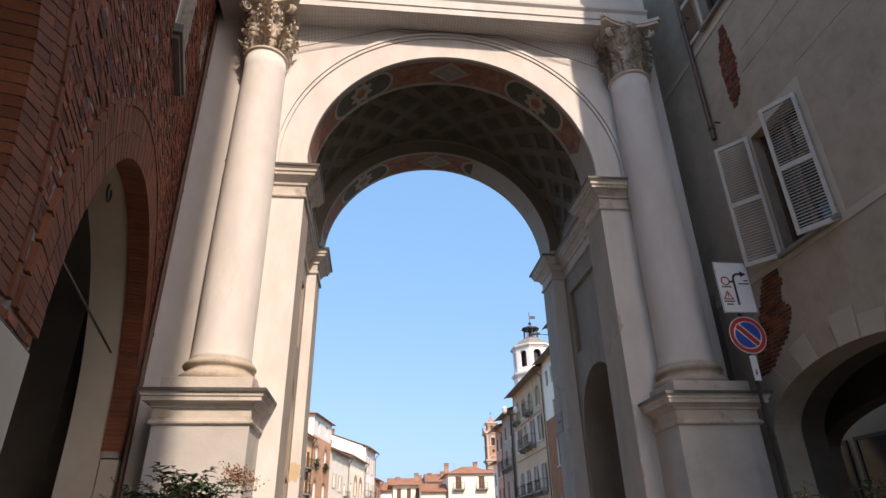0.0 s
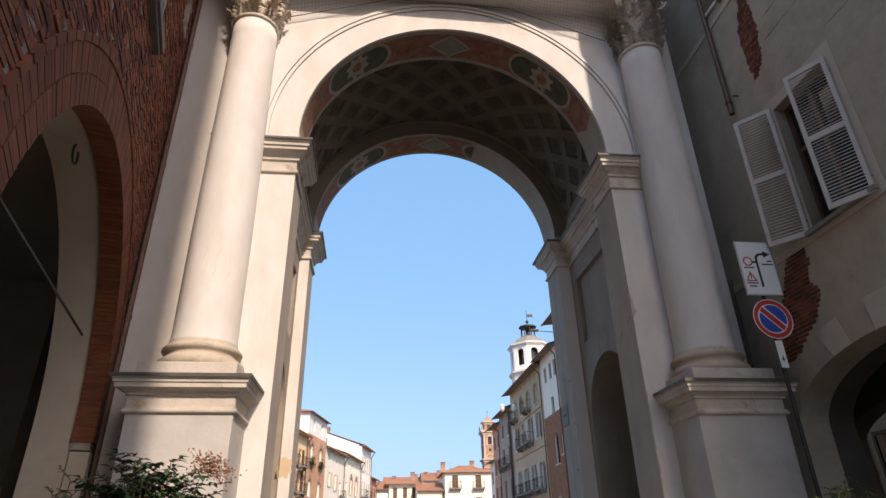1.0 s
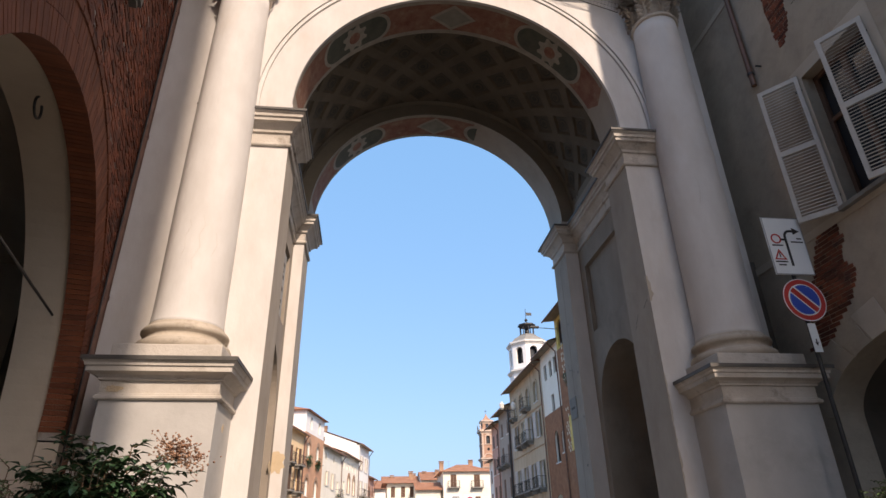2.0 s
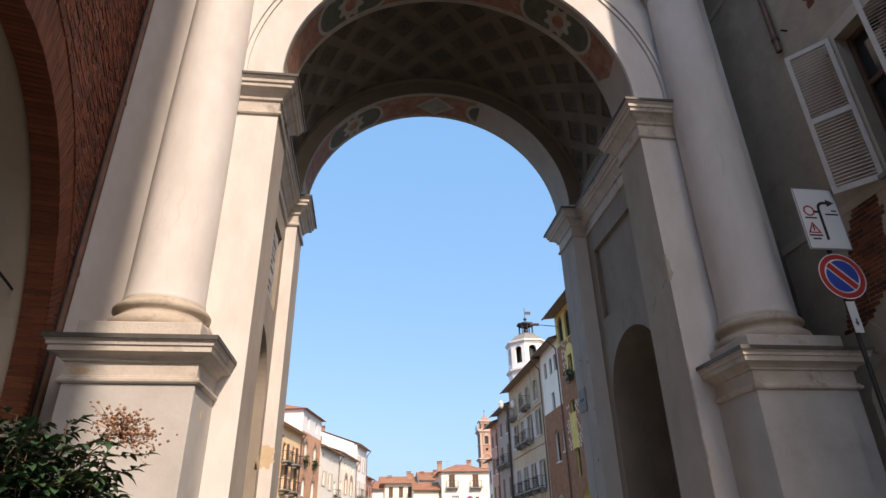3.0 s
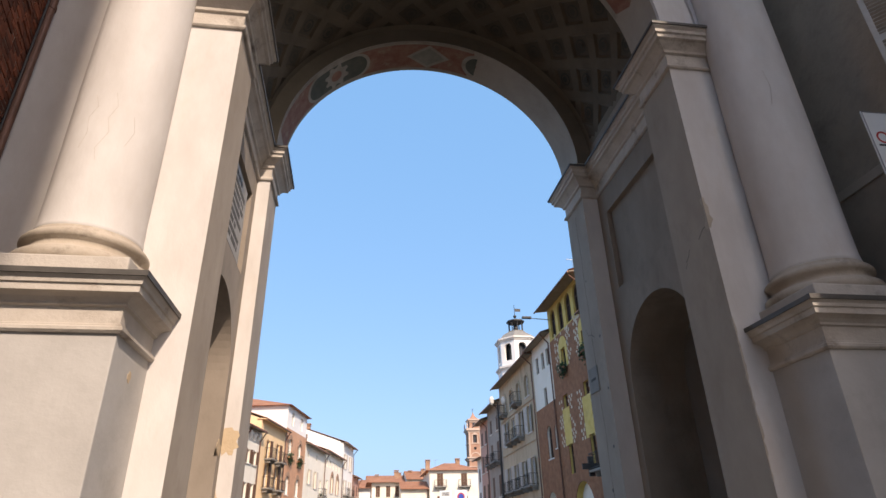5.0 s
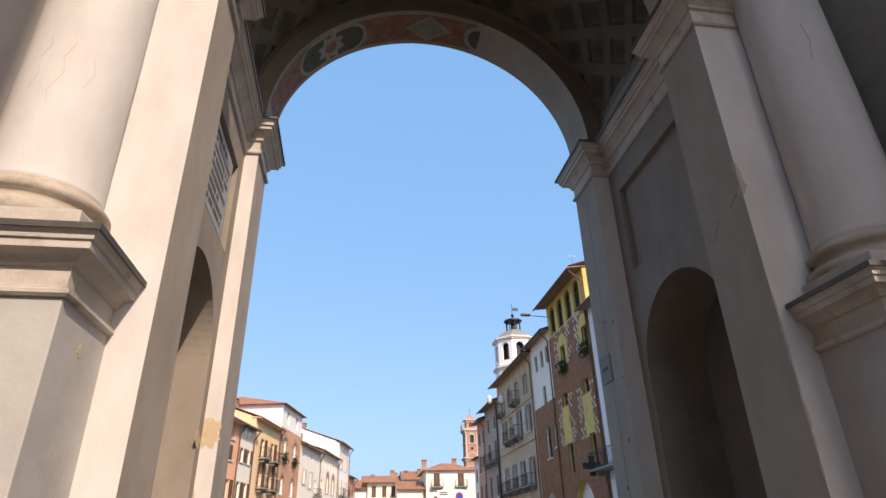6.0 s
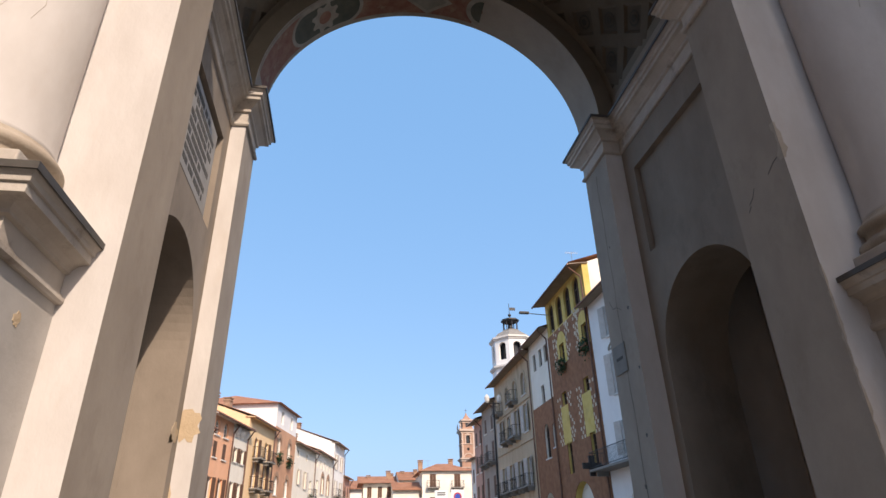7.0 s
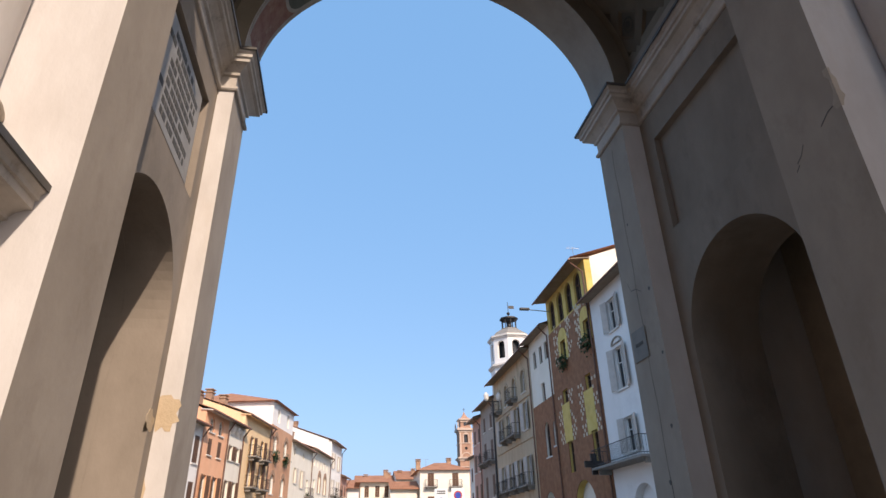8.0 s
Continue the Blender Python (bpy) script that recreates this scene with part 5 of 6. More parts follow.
for x, z0, z1, wd, arched in ((3.0, 13.7, 16.2, 1.9, True), (7.6, 13.7, 16.2, 1.8, True), (2.2, 8.0, 10.7, 1.5, False), (6.6, 7.9, 10.7, 1.6, False)):
    hole = [(w[0], w[1], w[2], w[3]) for w in ((3.0, 13.75, 1.0, 1.5), (7.7, 13.75, 1.0, 1.5), (2.3, 5.95, 0.95, 2.1), (6.8, 5.95, 0.95, 2.1))]
    bm = bmesh.new()
    q = wd / 2
    outer = arch_loop(x, q, z0, z1 - q, n=14) if arched else [(x - q, z0), (x + q, z0), (x + q, z1), (x - q, z1)]
    cut = []
    for hx, hz, hw, hh in hole:
        lo, hi = max(hz, z0), min(hz + hh, z1)
        if abs(hx - x) < 0.5 and hi > lo:
            cut.append([(hx - hw / 2, max(lo, z0 + 0.02)), (hx + hw / 2, max(lo, z0 + 0.02)), (hx + hw / 2, hi), (hx - hw / 2, hi)])
    slab(bm, outer, cut, -0.075, -0.05, lambda u, v, t: (u, t, v))
    local_part("yellow_panel", bm, W_YELLOW, ho, "yellow plaster field")
    bm = bmesh.new()
    done = set()
    for k in range(120):
        side_ = rng.choice((-1, 1))
        zz = z0 + rng.randrange(int((z1 - z0 + 0.9) / 0.27)) * 0.27
        xx = x + side_ * (q + 0.06 + rng.randrange(4) * 0.25)
        if not 0.2 < xx < 8.2 or (side_, round(xx, 2), round(zz, 2)) in done or (int(zz / 0.27) + int(xx / 0.25)) % 2:
            continue
        done.add((side_, round(xx, 2), round(zz, 2)))
        box(bm, xx - 0.11, -0.062, zz, xx + 0.11, -0.045, zz + 0.22)
    if arched:
        for k in range(26):
            zz, xx = 15.0 + rng.randrange(6) * 0.27, x + rng.uniform(-1.9, 2.3)
            if 0.2 < xx < 8.3 and (abs(xx - x) > q + 0.1 or zz > z1):
                box(bm, xx - 0.11, -0.060, zz, xx + 0.11, -0.045, zz + 0.22)
    tagged(local_part("stone_check", bm, W_CHECK, ho, "pale stone checks in the brick"), kind="stuff")
cross = base("pharmacy_cross", 15.2, 43.0, 5.8, "dark cross-shaped shop sign on a wall bracket", "shop sign")
bm = bmesh.new()
box(bm, 14.75, 42.94, 5.62, 15.95, 43.08, 5.98)
box(bm, 15.17, 42.93, 5.2, 15.53, 43.09, 6.4)
part("cross", bm, IRON, cross)
bm = bmesh.new()
cyl(bm, (15.9, 43.0, 5.8), (16.3, 43.0, 5.8), 0.04, n=8)
part("bracket", bm, IRON, cross)

house(right(56.8), 5.6, 10, 17.6, W_CREAM, "cream house with bare brick lower storeys", [(x, 15.0, 0.75, 1.45, "n") for x in (1.4, 3.1, 4.5)] + [(3.0, 11.7, 0.8, 1.7, "n"), (3.1, 7.6, 1.2, 2.6, "a"), (4.9, 8.2, 0.7, 1.8, "a")], 0.8, frame_mat=WOOD_BROWN, lower=(W_BRICK, 11.9), gates=((2.4, 1.2, 3.9),), chimneys=((3, 3.5, 20),))
ho = house(right(70.6), 13.8, 11, 17.3, W_TAN, "stained tan house with arched top windows and small balconies", grid((2.3, 5.2, 8.2, 11.3), ((13.9, 1.2, 2.0, "a"), (6.0, 1.2, 2.4, "sb"))) + [(2.3, 10.6, 1.2, 2.4, "s"), (5.2, 10.6, 1.2, 2.4, "b"), (8.2, 10.6, 1.2, 2.4, "sb"), (11.3, 10.6, 1.2, 2.4, "s")], 0.9, SHUTTER, chimneys=((3, 4, 20.3), (9, 4, 20.5)))
for x in (2.3, 5.2, 8.2, 11.3):
    bm = bmesh.new()
    slab(bm, arch_loop(x, 0.86, 13.9, 15.3, n=14), [arch_loop(x, 0.62, 13.92, 15.3, n=14)], -0.07, 0.0, lambda u, v, t: (u, t, v))
    local_part("window_surround", bm, TRIM_TAN, ho)
for z in (13.3, 9.7):
    bm = bmesh.new()
    box(bm, 0.3, -0.10, z, 13.4, 0.0, z + 0.20, 0.02)
    local_part("string_course", bm, TRIM_TAN, ho)
for x, z in ((2.3, 13.85), (8.2, 13.85)):
    bs, br = rail_mesh(1.9, 0.75)
    bal = local_put("balcony", bs, ho, pose(x, 0, z))
    local_put("railing", br, bal)
house(right(77.6), 7.0, 10, 15.9, W_GREY, "grey house with dark shutters and a balcony", grid((1.8, 5.0), ((13.0, 1.0, 1.6, "c"), (9.6, 1.1, 2.2, "cb"), (6.0, 1.1, 2.2, "c"))), 0.9, chimneys=((3, 4, 19),))
house(right(82.4), 4.8, 10, 15.2, W_PINK, "dusty pink house with brown shutters", grid((1.2, 3.5), ((12.4, 1.0, 1.6, "c"), (9.2, 1.1, 2.0, "c"), (5.8, 1.1, 2.0, "c"))), 0.9, chimneys=((3, 4, 18.3),))
house(right(85.0), 2.6, 10, 11.2, W_WHITE, "lower whitewashed house with dark window openings", grid((1.3,), ((8.4, 0.9, 1.6, "c"), (5.4, 0.9, 1.8, "c"))), 0.6)

house(left(50.5), 6.8, 9, 10.4, W_WHITE, "low white house with tall dark shutters", grid((2.2, 6.0), ((7.5, 0.9, 2.0, "c"), (4.0, 0.9, 2.2, "c"))), 0.6, chimneys=((4, 4.0, 13.2),))
house(left(57.3), 5.0, 9, 11.7, W_ORANGE, "salmon orange house with arched attic openings", [(1.5, 10.15, 1.0, 1.2, "a"), (3.4, 10.15, 1.0, 1.2, "a"), (1.5, 8.4, 0.75, 1.25, "c"), (3.5, 8.4, 0.75, 1.25, "c"), (1.3, 4.6, 0.9, 2.3, "s"), (3.5, 4.6, 0.9, 2.3, "s")], 0.6, chimneys=((2.5, 2.0, 13.4),), cornice=TRIM_WHITE)
ho = house(left(62.3), 3.6, 9, 11.7, W_CREAM, "narrow cream house with brown shutters and corbelled eaves", grid((0.95, 2.7), ((8.55, 0.8, 1.2, "s"), (4.9, 0.8, 2.0, "s"))), 0.6)
for x in (0.7, 1.8, 2.9):
    bm = bmesh.new()
    lathe(bm, x, 0.0, [(0.10, 10.6), (0.30, 10.9), (0.36, 11.2), (0.30, 11.45)], 16)
    local_part("corbel", bm, TRIM_WHITE, ho)
house(left(65.9), 7.8, 9, 13.0, W_APRICOT, "apricot house with iron balconies and brown shutters", grid((2.6, 5.7), ((9.5, 0.9, 1.8, "sb"), (6.8, 1.0, 2.3, "sb"))), 0.55, chimneys=((0.6, 2.6, 14.6), (0.6, 4.0, 15.2)), upper=W_APRICOT, cornice=W_APRICOT)
ho = house(left(73.7), 8.0, 12, 15.9, W_WHITE, "brick house with a white top storey and arched windows", [(x, z, 1.25, 1.85, fl) for z, fl in ((10.6, "ap"), (6.7, "a")) for x in (1.6, 5.5)] + [(x, 14.0, 0.9, 1.4, "n") for x in (2.2, 5.8)], 0.5, lower=(W_ROSE, 13.5), cornice=TRIM_WHITE, hip=True, rise=0.28, chimneys=((8.4, 4.2, 17.2), (8.9, 5.5, 16.6)))
for x in (1.6, 5.5):
    for z in (11.83, 7.93):
        bm = bmesh.new()
        slab(bm, [(x + 0.98 * math.cos(a), z + 1.12 * math.sin(a)) for a in (math.pi * k / 14 for k in range(15))], [[(x + 0.66 * math.cos(a), z + 0.01 + 0.66 * math.sin(a)) for a in (math.pi * k / 14 for k in range(15))]], -0.10, -0.05, lambda u, v, t: (u, t, v))
        local_part("brick_hood", bm, CHIMNEY, ho)
house(left(81.8), 10.0, 9, 13.0, W_CREAM, "cream house with pale shutters and a planted balcony", [(1.5, 11.5, 0.6, 0.8, "n"), (5.6, 11.5, 0.6, 0.8, "n"), (2.3, 8.5, 0.9, 1.7, "s"), (5.4, 8.2, 0.9, 2.0, "s"), (8.2, 7.4, 0.9, 2.0, "bp"), (2.3, 4.9, 0.9, 1.9, "s"), (5.4, 4.9, 0.9, 1.9, "s")], 0.6, SHUTTER, chimneys=((1.5, 2.6, 15.0), (6.8, 2.2, 14.8)))
ho = house(left(91.9), 11.0, 9, 13.5, W_CREAM, "cream house with brick-framed arched windows", [(1.2 + 1.9 * k, 11.5, 0.6, 0.95, "n") for k in range(5)] + [(4.5, 8.3, 1.2, 2.3, "a"), (8.0, 8.3, 1.2, 2.3, "a"), (1.6, 8.0, 1.0, 1.8, "n")], 0.6)
for x in (4.5, 8.0):
    bm = bmesh.new()
    slab(bm, arch_loop(x, 0.95, 8.2, 10.05, 1.15, n=14), [arch_loop(x, 0.6, 8.28, 9.98, 0.64, n=14)], -0.06, 0.01, lambda u, v, t: (u, t, v))
    local_part("brick_frame", bm, CHIMNEY, ho)
house(left(102.9), 8.0, 17, 16.2, W_WHITE, "tall white house with a long bare side wall", grid((1.8, 5.6), ((12.4, 1.0, 2.2, "s"), (8.6, 1.0, 2.2, "sb"), (5.0, 1.0, 2.2, "s"))), 0.7, SHUTTER, rise=0.36, chimneys=((0.6, 6, 19.0), (0.6, 7.6, 19.4)))
house(left(111.2), 5.0, 8, 12.0, W_PINK, "brick-coloured house at the corner of the square", grid((1.3, 3.6), ((9.0, 0.9, 1.6, "c"), (5.5, 0.9, 1.8, "c"))), 0.6)

house(pose(12.4, 105, 0), 7.9, 9, 12.1, W_CREAM, "cream house with a hipped tile roof across the square", grid((1.7, 5.6), ((9.7, 1.0, 2.0, "cb"), (6.2, 1.0, 2.1, "cb"))), 0.6, hip=True, chimneys=((0.3, 5, 14.0), (5.6, 6, 14.3)))
house(pose(7.9, 106, 0), 4.4, 7, 9.5, W_CREAM, "small pale yellow house with a tile roof", grid((1.1, 3.2), ((7.0, 0.8, 1.1, "n"),)), 0.5)
house(pose(3.4, 110, 0), 4.8, 8, 10.8, W_CREAM, "cream house with brown shutters across the square", grid((1.0, 2.7, 4.2), ((8.6, 0.7, 1.7, "c"), (5.2, 0.7, 1.8, "c"))), 0.9, hip=True, chimneys=((4.4, 6, 13.0),))
house(pose(-1.5, 122, 0), 5.5, 9, 11.0, W_WHITE, "white house with a dark window at the far corner", grid((2.0,), ((8.6, 1.0, 1.5, "n"),)), 0.6)
house(pose(3.0, 128, 0), 8.0, 10, 12.2, W_CREAM, "pale house rising behind the others with clustered chimneys", grid((2, 5), ((9.8, 0.8, 1.2, "n"),)), 0.6, chimneys=((2, 4, 13.9), (6.5, 4, 14.2)))
house(pose(10.5, 126, 0), 6.0, 10, 12.8, W_CREAM, "cream house rising behind with chimneys and aerials", grid((2, 4), ((10.4, 0.8, 1.2, "n"),)), 0.6, chimneys=((1, 4, 14.4), (3.5, 3, 14.6)))

# ---- octagonal belfry ----
TX, TY = 30.0, 110.0
tower = base("civic_tower", TX, TY, 0, "white octagonal belfry with an iron lantern and weathervane", "tower")


def octagon(bm, r, z0, z1, r1=None, n=8, cx=TX, cy=TY):
    r1 = r if r1 is None else r1
    lo = [bm.verts.new((cx + r * math.cos(math.tau * (k + 0.5) / n), cy + r * math.sin(math.tau * (k + 0.5) / n), z0)) for k in range(n)]
    hi = [bm.verts.new((cx + r1 * math.cos(math.tau * (k + 0.5) / n), cy + r1 * math.sin(math.tau * (k + 0.5) / n), z1)) for k in range(n)]
    for k in range(n):
        bm.faces.new((lo[k], lo[(k + 1) % n], hi[(k + 1) % n], hi[k]))
    bm.faces.new(lo[::-1])
    bm.faces.new(hi)


bm = bmesh.new()
octagon(bm, 3.9, 0, 29.6)
part("shaft", bm, W_WHITE, tower)
for z0, z1, r in ((29.6, 30.2, 4.15), (34.9, 35.5, 4.05)):
    bm = bmesh.new()
    octagon(bm, r, z0, z0 + 0.28)
    octagon(bm, r + 0.25, z0 + 0.27, z1)
    part("cornice", bm, TRIM_WHITE, tower)
side_len = 2 * 3.85 * math.sin(math.pi / 8)
apo = 3.85 * math.cos(math.pi / 8)
bm = bmesh.new()
slab(bm, [(-side_len / 2, 30.2), (side_len / 2, 30.2), (side_len / 2, 34.9), (-side_len / 2, 34.9)], [arch_loop(0, 0.72, 31.2, 33.7, n=12)], 0, 0.5, lambda u, v, t: (u, t, v))
bm2 = mesh_of("belfry_wall", bm, W_WHITE)
for k in range(8):
    a = 45 * k
    local = Matrix.Translation((TX, TY, 0)) @ pose(0, 0, 0, 0, 0, a) @ pose(0, -apo, 0)
    put("belfry_wall", bm2, tower, local)
bm = bmesh.new()
octagon(bm, 2.6, 30.2, 34.8)
part("dark_core", bm, DARK_GLASS, tower)
bm = bmesh.new()
octagon(bm, 3.9, 35.5, 36.4, 3.1)
octagon(bm, 3.1, 36.4, 37.1, 2.0)
octagon(bm, 1.7, 37.1, 37.4)
part("roof", bm, GREY_STONE, tower, "grey lead-covered dome")
for k in range(8):
    a = math.tau * k / 8
    bm = bmesh.new()
    cyl(bm, (TX + 1.35 * math.cos(a), TY + 1.35 * math.sin(a), 37.4), (TX + 1.35 * math.cos(a), TY + 1.35 * math.sin(a), 39.4), 0.09, n=6)
    part("lantern_post", bm, IRON, tower)
bm = bmesh.new()
octagon(bm, 1.75, 39.3, 39.55)
octagon(bm, 1.5, 39.55, 40.1, 0.3)
part("lantern_cap", bm, IRON, tower)
bm = bmesh.new()
lathe(bm, TX, TY, [(0.5, 38.0), (0.46, 38.4), (0.3, 38.8), (0.05, 39.0)], 14)
part("bell", bm, IRON, tower)
bm = bmesh.new()
bmesh.ops.create_icosphere(bm, subdivisions=2, radius=0.32, matrix=Matrix.Translation((TX, TY, 40.6)))
cyl(bm, (TX, TY, 40.0), (TX, TY, 43.0), 0.05, n=6)
vane = part("finial", bm, IRON, tower)
bm = bmesh.new()
box(bm, TX + 0.1, TY - 0.02, 41.6, TX + 1.2, TY + 0.02, 42.2)
part("weathervane", bm, IRON, vane)

# ---- baroque bell tower ----
QX, QY = 31.6, 165.0
tower = base("bell_tower", QX, QY, 0, "slender pink brick bell tower with cornices and pinnacles", "tower")


def square(bm, half, z0, z1, half1=None):
    half1 = half if half1 is None else half1
    lo = [bm.verts.new((QX + half * a, QY + half * b, z0)) for a, b in ((-1, -1), (1, -1), (1, 1), (-1, 1))]
    hi = [bm.verts.new((QX + half1 * a, QY + half1 * b, z1)) for a, b in ((-1, -1), (1, -1), (1, 1), (-1, 1))]
    for k in range(4):
        bm.faces.new((lo[k], lo[(k + 1) % 4], hi[(k + 1) % 4], hi[k]))
    bm.faces.new(lo[::-1])
    bm.faces.new(hi)


bm = bmesh.new()
square(bm, 1.72, 0, 20.9)
part("shaft", bm, W_SHAFT, tower)
bm = bmesh.new()
slab(bm, [(-1.75, 21.3), (1.75, 21.3), (1.75, 27.9), (-1.75, 27.9)], [arch_loop(0, 0.5, 25.0, 26.6, n=10), disc(0, 23.6, 0.38, 16)], 0, 0.4, lambda u, v, t: (u, t, v))
wall_me = mesh_of("belfry_wall", bm, W_SHAFT)
for k in range(4):
    put("belfry_wall", wall_me, tower, Matrix.Translation((QX, QY, 0)) @ pose(0, 0, 0, 0, 0, 90 * k) @ pose(0, -1.75, 0))
bm = bmesh.new()
square(bm, 1.2, 21.3, 27.8)
part("dark_core", bm, DARK_GLASS, tower)
for z0, z1, hf in ((20.9, 21.35, 1.95), (27.9, 28.6, 1.95), (30.6, 31.1, 1.4)):
    bm = bmesh.new()
    square(bm, hf - 0.05, z0 - 0.35, z0)
    square(bm, hf + 0.08, z0, z0 + 0.16, hf + 0.2)
    square(bm, hf + 0.32, z0 + 0.16, z1)
    part("cornice", bm, W_CORNICE, tower)
for sx in (-1.45, 1.45):
    bm = bmesh.new()
    box(bm, QX + sx - 0.22, QY - 1.85, 21.35, QX + sx + 0.22, QY - 1.7, 27.9)
    part("pilaster", bm, W_CORNICE, tower)
for z in (24.75, 19.0):
    bm = bmesh.new()
    square(bm, 1.92, z, z + 0.18)
    part("string_course", bm, W_CORNICE, tower)
for sx in (-0.72, 0.72):
    bm = bmesh.new()
    box(bm, QX + sx - 0.12, QY - 1.86, 24.95, QX + sx + 0.12, QY - 1.72, 27.0)
    part("window_jamb", bm, W_CORNICE, tower)
bm = bmesh.new()
slab(bm, [(-1.0, 27.0), (1.0, 27.0), (0, 27.6)], [], 0, 0.2, lambda u, v, t: (QX + u, QY - 1.92 + t, v))
part("window_pediment", bm, W_CORNICE, tower)
bm = bmesh.new()
slab(bm, [(1.3 * math.cos(a), 21.5 + 1.15 * math.sin(a)) for a in (math.pi * k / 14 for k in range(15))], [[(1.02 * math.cos(a), 21.55 + 0.88 * math.sin(a)) for a in (math.pi * k / 14 for k in range(15))]], 0, 0.2, lambda u, v, t: (QX + u, QY - 1.9 + t, v))
part("arched_hood", bm, W_CORNICE, tower)
bm = bmesh.new()
square(bm, 1.5, 28.6, 29.2, 1.25)
square(bm, 1.2, 29.2, 30.6)
square(bm, 1.3, 31.1, 31.7, 0.7)
square(bm, 0.7, 31.7, 32.3, 0.35)
square(bm, 0.3, 32.3, 33.0, 0.1)
part("lantern", bm, W_SHAFT, tower)
bm = bmesh.new()
box(bm, QX - 0.4, QY - 1.26, 29.3, QX + 0.4, QY - 1.19, 30.4)
part("opening", bm, DARK_GLASS, tower)
for a, b in ((-1, -1), (1, -1), (1, 1), (-1, 1)):
    bm = bmesh.new()
    lathe(bm, QX + 2.0 * a, QY + 2.0 * b, [(0.2, 28.6), (0.12, 28.9), (0.22, 29.3), (0.05, 30.4)], 10)
    part("pinnacle", bm, W_CORNICE, tower)
bm = bmesh.new()
cyl(bm, (QX, QY, 33.0), (QX, QY, 34.2), 0.04, n=5)
box(bm, QX - 0.3, QY - 0.03, 33.7, QX + 0.3, QY + 0.03, 33.8)
part("cross", bm, IRON, tower)

# ---- street fittings ----
lamp = base("wall_lamp", 16.3, 50.6, 18.5, "street lamp on a long steel arm from the house wall", "street lamp")
bm = bmesh.new()
cyl(bm, (16.3, 50.6, 18.45), (14.6, 50.6, 18.55), 0.035, n=6)
part("arm", bm, STEEL, lamp)
bm = bmesh.new()
box(bm, 13.85, 50.45, 18.5, 14.65, 50.75, 18.68, 0.04)
part("lamp_head", bm, IRON, lamp)
lamp = base("street_lamp", 14.0, 62, 0, "dark iron lamp post with hanging lanterns", "street lamp")
bm = bmesh.new()
cyl(bm, (14.0, 62, 0), (14.0, 62, 13.8), 0.13, 0.07, n=8)
part("post", bm, IRON, lamp)
bm = bmesh.new()
cyl(bm, (13.4, 62, 13.6), (14.6, 62, 13.6), 0.04, n=6)
part("crossarm", bm, IRON, lamp)
for dx in (-0.6, 0.6):
    bm = bmesh.new()
    lathe(bm, 14.0 + dx, 62, [(0.10, 13.65), (0.22, 13.8), (0.25, 14.2), (0.08, 14.45)], 10)
    part("lantern", bm, TRIM_WHITE, lamp)
for x0, zt, blue in ((4.1, 3.72, True), (4.80, 3.74, False)):
    so = base("square_road_sign", x0 + 0.27, 33, 0, "white square road sign with a blue disc on a pole" if blue else "white square no-parking sign on a pole", "road sign")
    bm = bmesh.new()
    cyl(bm, (x0 + 0.27, 33.05, 0), (x0 + 0.27, 33.05, zt), 0.03, n=8)
    part("pole", bm, STEEL, so)
    bm = bmesh.new()
    box(bm, x0, 33.0, zt - 0.8, x0 + 0.55, 33.02, zt, 0.004)
    bd = part("board", bm, SIGN_WHITE, so)
    bm = bmesh.new()
    slab(bm, disc(x0 + 0.275, zt - (0.52 if blue else 0.28), 0.17, 24), [], 32.99, 33.0, lambda u, v, d: (u, d, v))
    part("disc", bm, SIGN_BLUE if blue else SIGN_RED, bd)
    bm = bmesh.new()
    if blue:
        for z in (zt - 0.12, zt - 0.20):
            box(bm, x0 + 0.10, 32.992, z, x0 + 0.45, 32.998, z + 0.04)
        part("text_bar", bm, SIGN_BLACK, bd)
    else:
        slab(bm, disc(x0 + 0.275, zt - 0.28, 0.12, 24), [], 32.98, 32.99, lambda u, v, d: (u, d, v))
        part("blue_field", bm, SIGN_BLUE, bd)
for x, y, z in ((-9.3, 84, 16.6), (14.0, 110, 14.4), (17.5, 47, 22.6)):
    an = base("aerial", x, y, z - 1.4, "thin metal television aerial on a roof", "aerial")
    bm = bmesh.new()
    cyl(bm, (x, y, z - 2.2), (x, y, z), 0.02, n=5)
    part("mast", bm, STEEL, an)
    bm = bmesh.new()
    cyl(bm, (x - 0.5, y, z - 0.1), (x + 0.5, y, z - 0.1), 0.012, n=4)
    for k in range(6):
        cyl(bm, (x - 0.45 + k * 0.18, y - 0.25, z - 0.1), (x - 0.45 + k * 0.18, y + 0.25, z - 0.1), 0.008, n=4)
    part("antenna", bm, STEEL, an)

# ---- bricks of the brick building ----
rng = random.Random(77)
bm_rest, bm_ring = bmesh.new(), bmesh.new()
RING = A_HALF + 0.65
unit = {}
for ln in (0.115, 0.245):
    bm = bmesh.new()
    box(bm, -0.02, -ln / 2, -0.030, 0.012, ln / 2, 0.030, 0.004)
    unit[ln] = mesh_of("brick", bm, BRICK)


def inside_arch(y, z):
    for c in ARCADES:
        if z > A_SPRING and math.hypot(y - c, z - A_SPRING) < RING - 0.02:
            return True
        if z <= A_SPRING and abs(y - c) < A_HALF + 0.05:
            return True
    return False


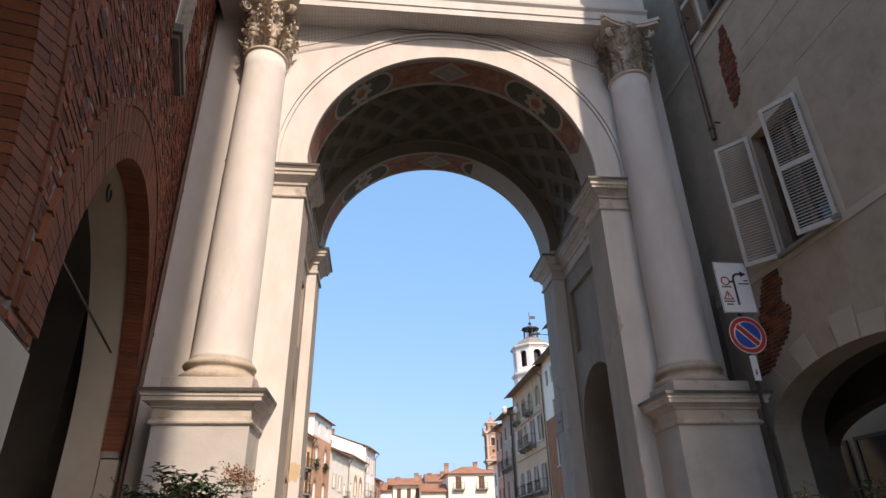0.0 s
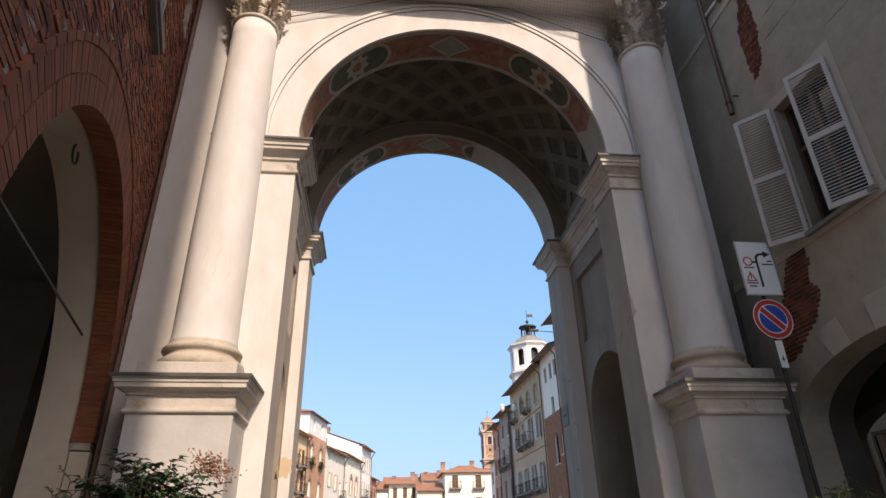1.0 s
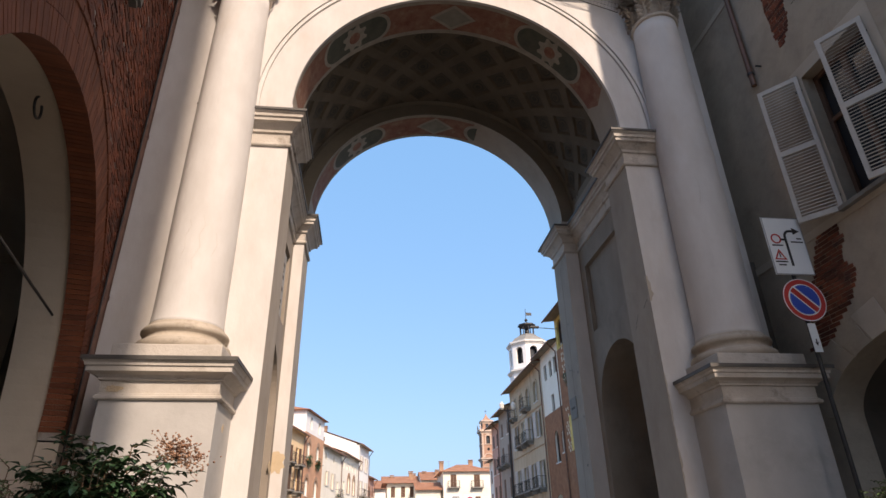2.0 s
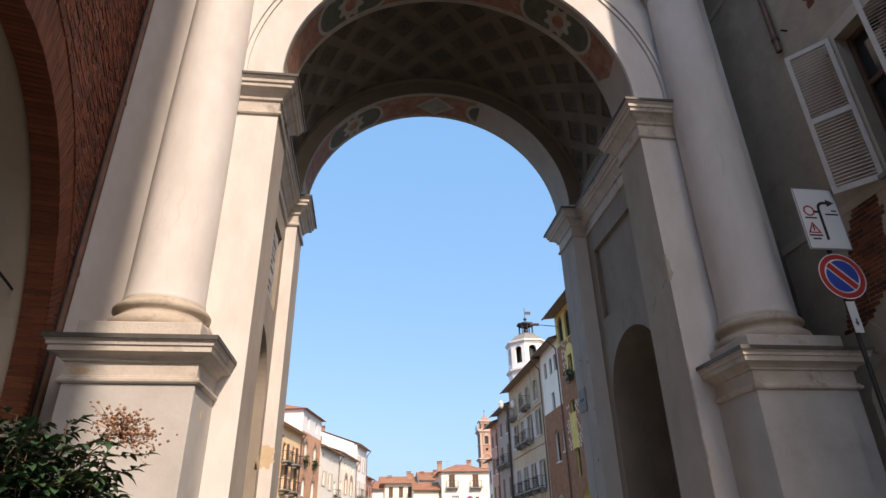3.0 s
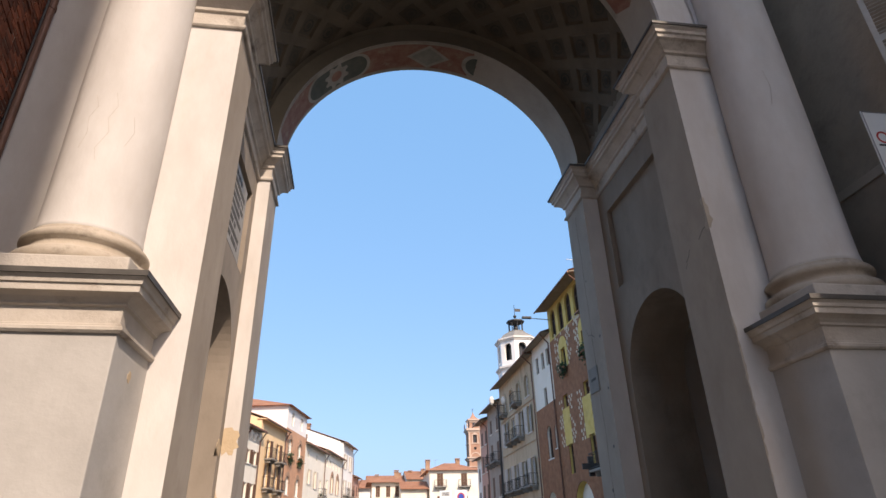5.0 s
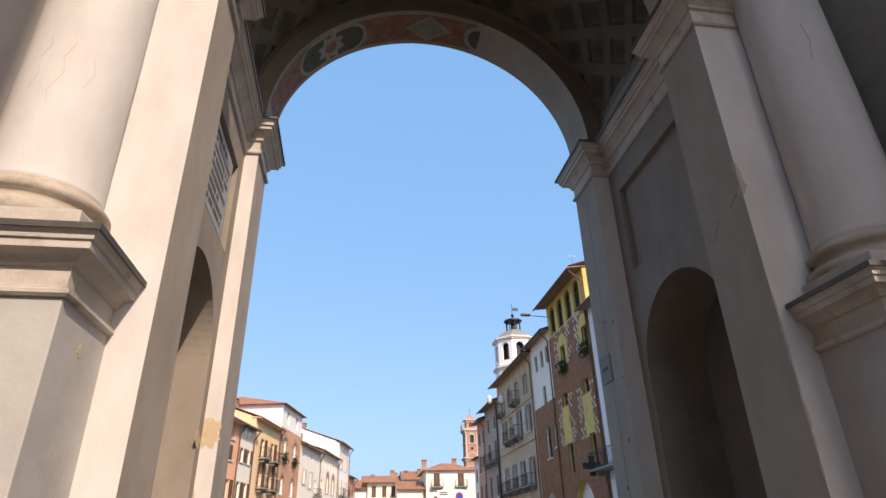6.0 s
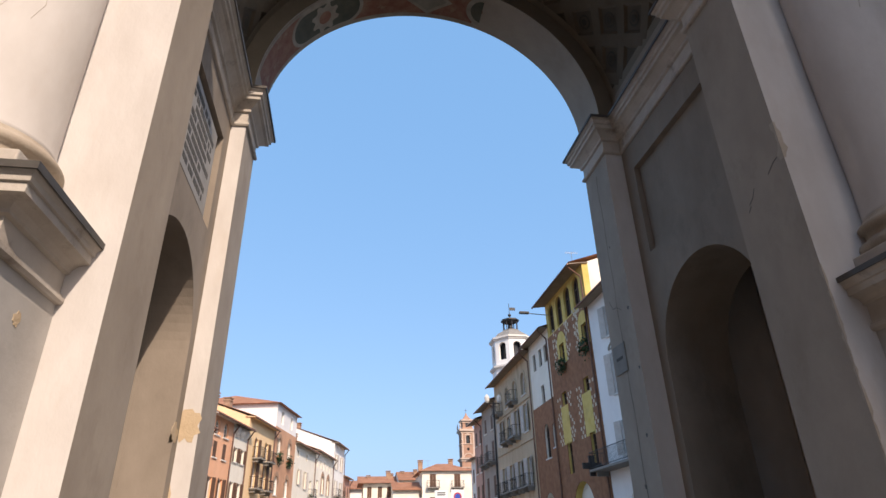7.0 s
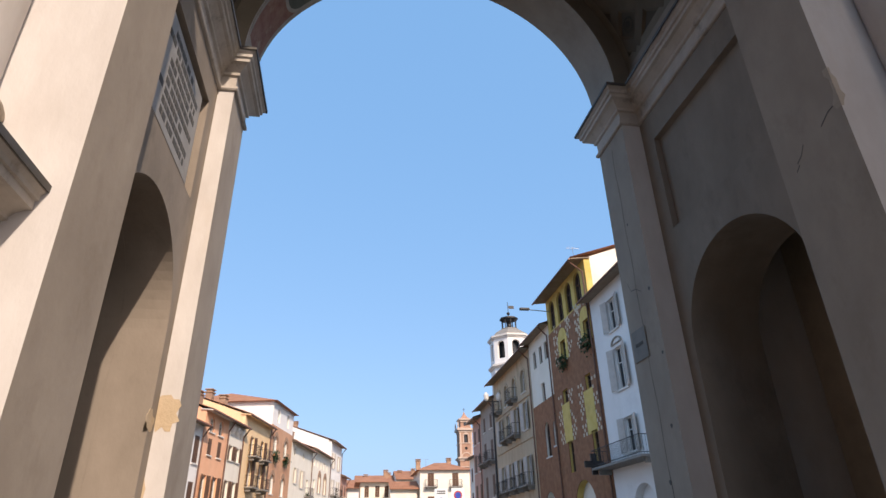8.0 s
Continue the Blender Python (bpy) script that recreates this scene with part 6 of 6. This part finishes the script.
def block(bm, pts, front, back):
    """A five-sided brick with its back in the mortar; pts are four (y, z) corners, front gives each corner's depth."""
    vs = [bm.verts.new((f, y, z)) for f, (y, z) in zip(front, pts)] + [bm.verts.new((back, y, z)) for y, z in pts]
    for f in ((0, 1, 2, 3), (0, 4, 5, 1), (1, 5, 6, 2), (2, 6, 7, 3), (3, 7, 4, 0)):
        bm.faces.new([vs[i] for i in f])


count = 0
z, row = 2.94, 0
while z < 14.2:
    y = -9.2 + (0.13 if row % 2 else 0.0)
    while y < 0.35:
        ln = 0.115 if rng.random() < 0.35 else 0.245
        yc = y + ln / 2
        y += ln + 0.012
        if inside_arch(yc, z):
            continue
        if -4.28 - ln / 2 < yc < -3.02 + ln / 2 and 8.20 < z < 12.65 or -1.21 - ln / 2 < yc < -0.69 + ln / 2 and 10.57 < z < 11.8:
            continue
        x = rng.uniform(-0.010, 0.010)
        if count < 300 and 5.6 < z < 7.6 and -3.4 < yc:
            local_put("brick", unit[ln], brick_house, pose(x, yc, z, rng.uniform(-1.2, 1.2), rng.uniform(-4, 4), rng.uniform(-2, 2)))
            count += 1
        else:
            dz, h = rng.uniform(-0.004, 0.004), 0.030 + rng.uniform(-0.004, 0.002)
            block(bm_rest, [(yc - ln / 2, z + dz - h), (yc + ln / 2, z + dz - h), (yc + ln / 2, z + dz + h), (yc - ln / 2, z + dz + h)], [x + 0.012 + rng.uniform(-0.007, 0.007) for _ in range(4)], -0.03)
    z += 0.073
    row += 1
for c in ARCADES:
    r0 = A_HALF
    for depth, proud in ((0.28, 0.030), (0.28, 0.026), (0.09, 0.042)):
        n = int(math.pi * (r0 + depth / 2) / (0.074 if depth > 0.1 else 0.25))
        for k in range(n):
            a0, a1 = math.pi * (k + 0.06) / n, math.pi * (k + 0.94) / n
            p = proud + rng.uniform(-0.003, 0.003)
            lo = r0 - 0.012 if r0 == A_HALF else r0 + 0.005
            ring = [(c - r * math.cos(a), A_SPRING + r * math.sin(a)) for r, a in ((lo, a0), (lo, a1), (r0 + depth - 0.006, a1), (r0 + depth - 0.006, a0))]
            block(bm_ring, ring, [p] * 4, -0.26 if r0 == A_HALF else -0.03)
        r0 += depth
tagged(local_part("brickwork", bm_rest, BRICK, brick_house, "rough dark red brick courses"), kind="stuff")
tagged(local_part("arch_bricks", bm_ring, BRICK_NEW, brick_house, "rings of orange-red arch bricks"), kind="stuff")
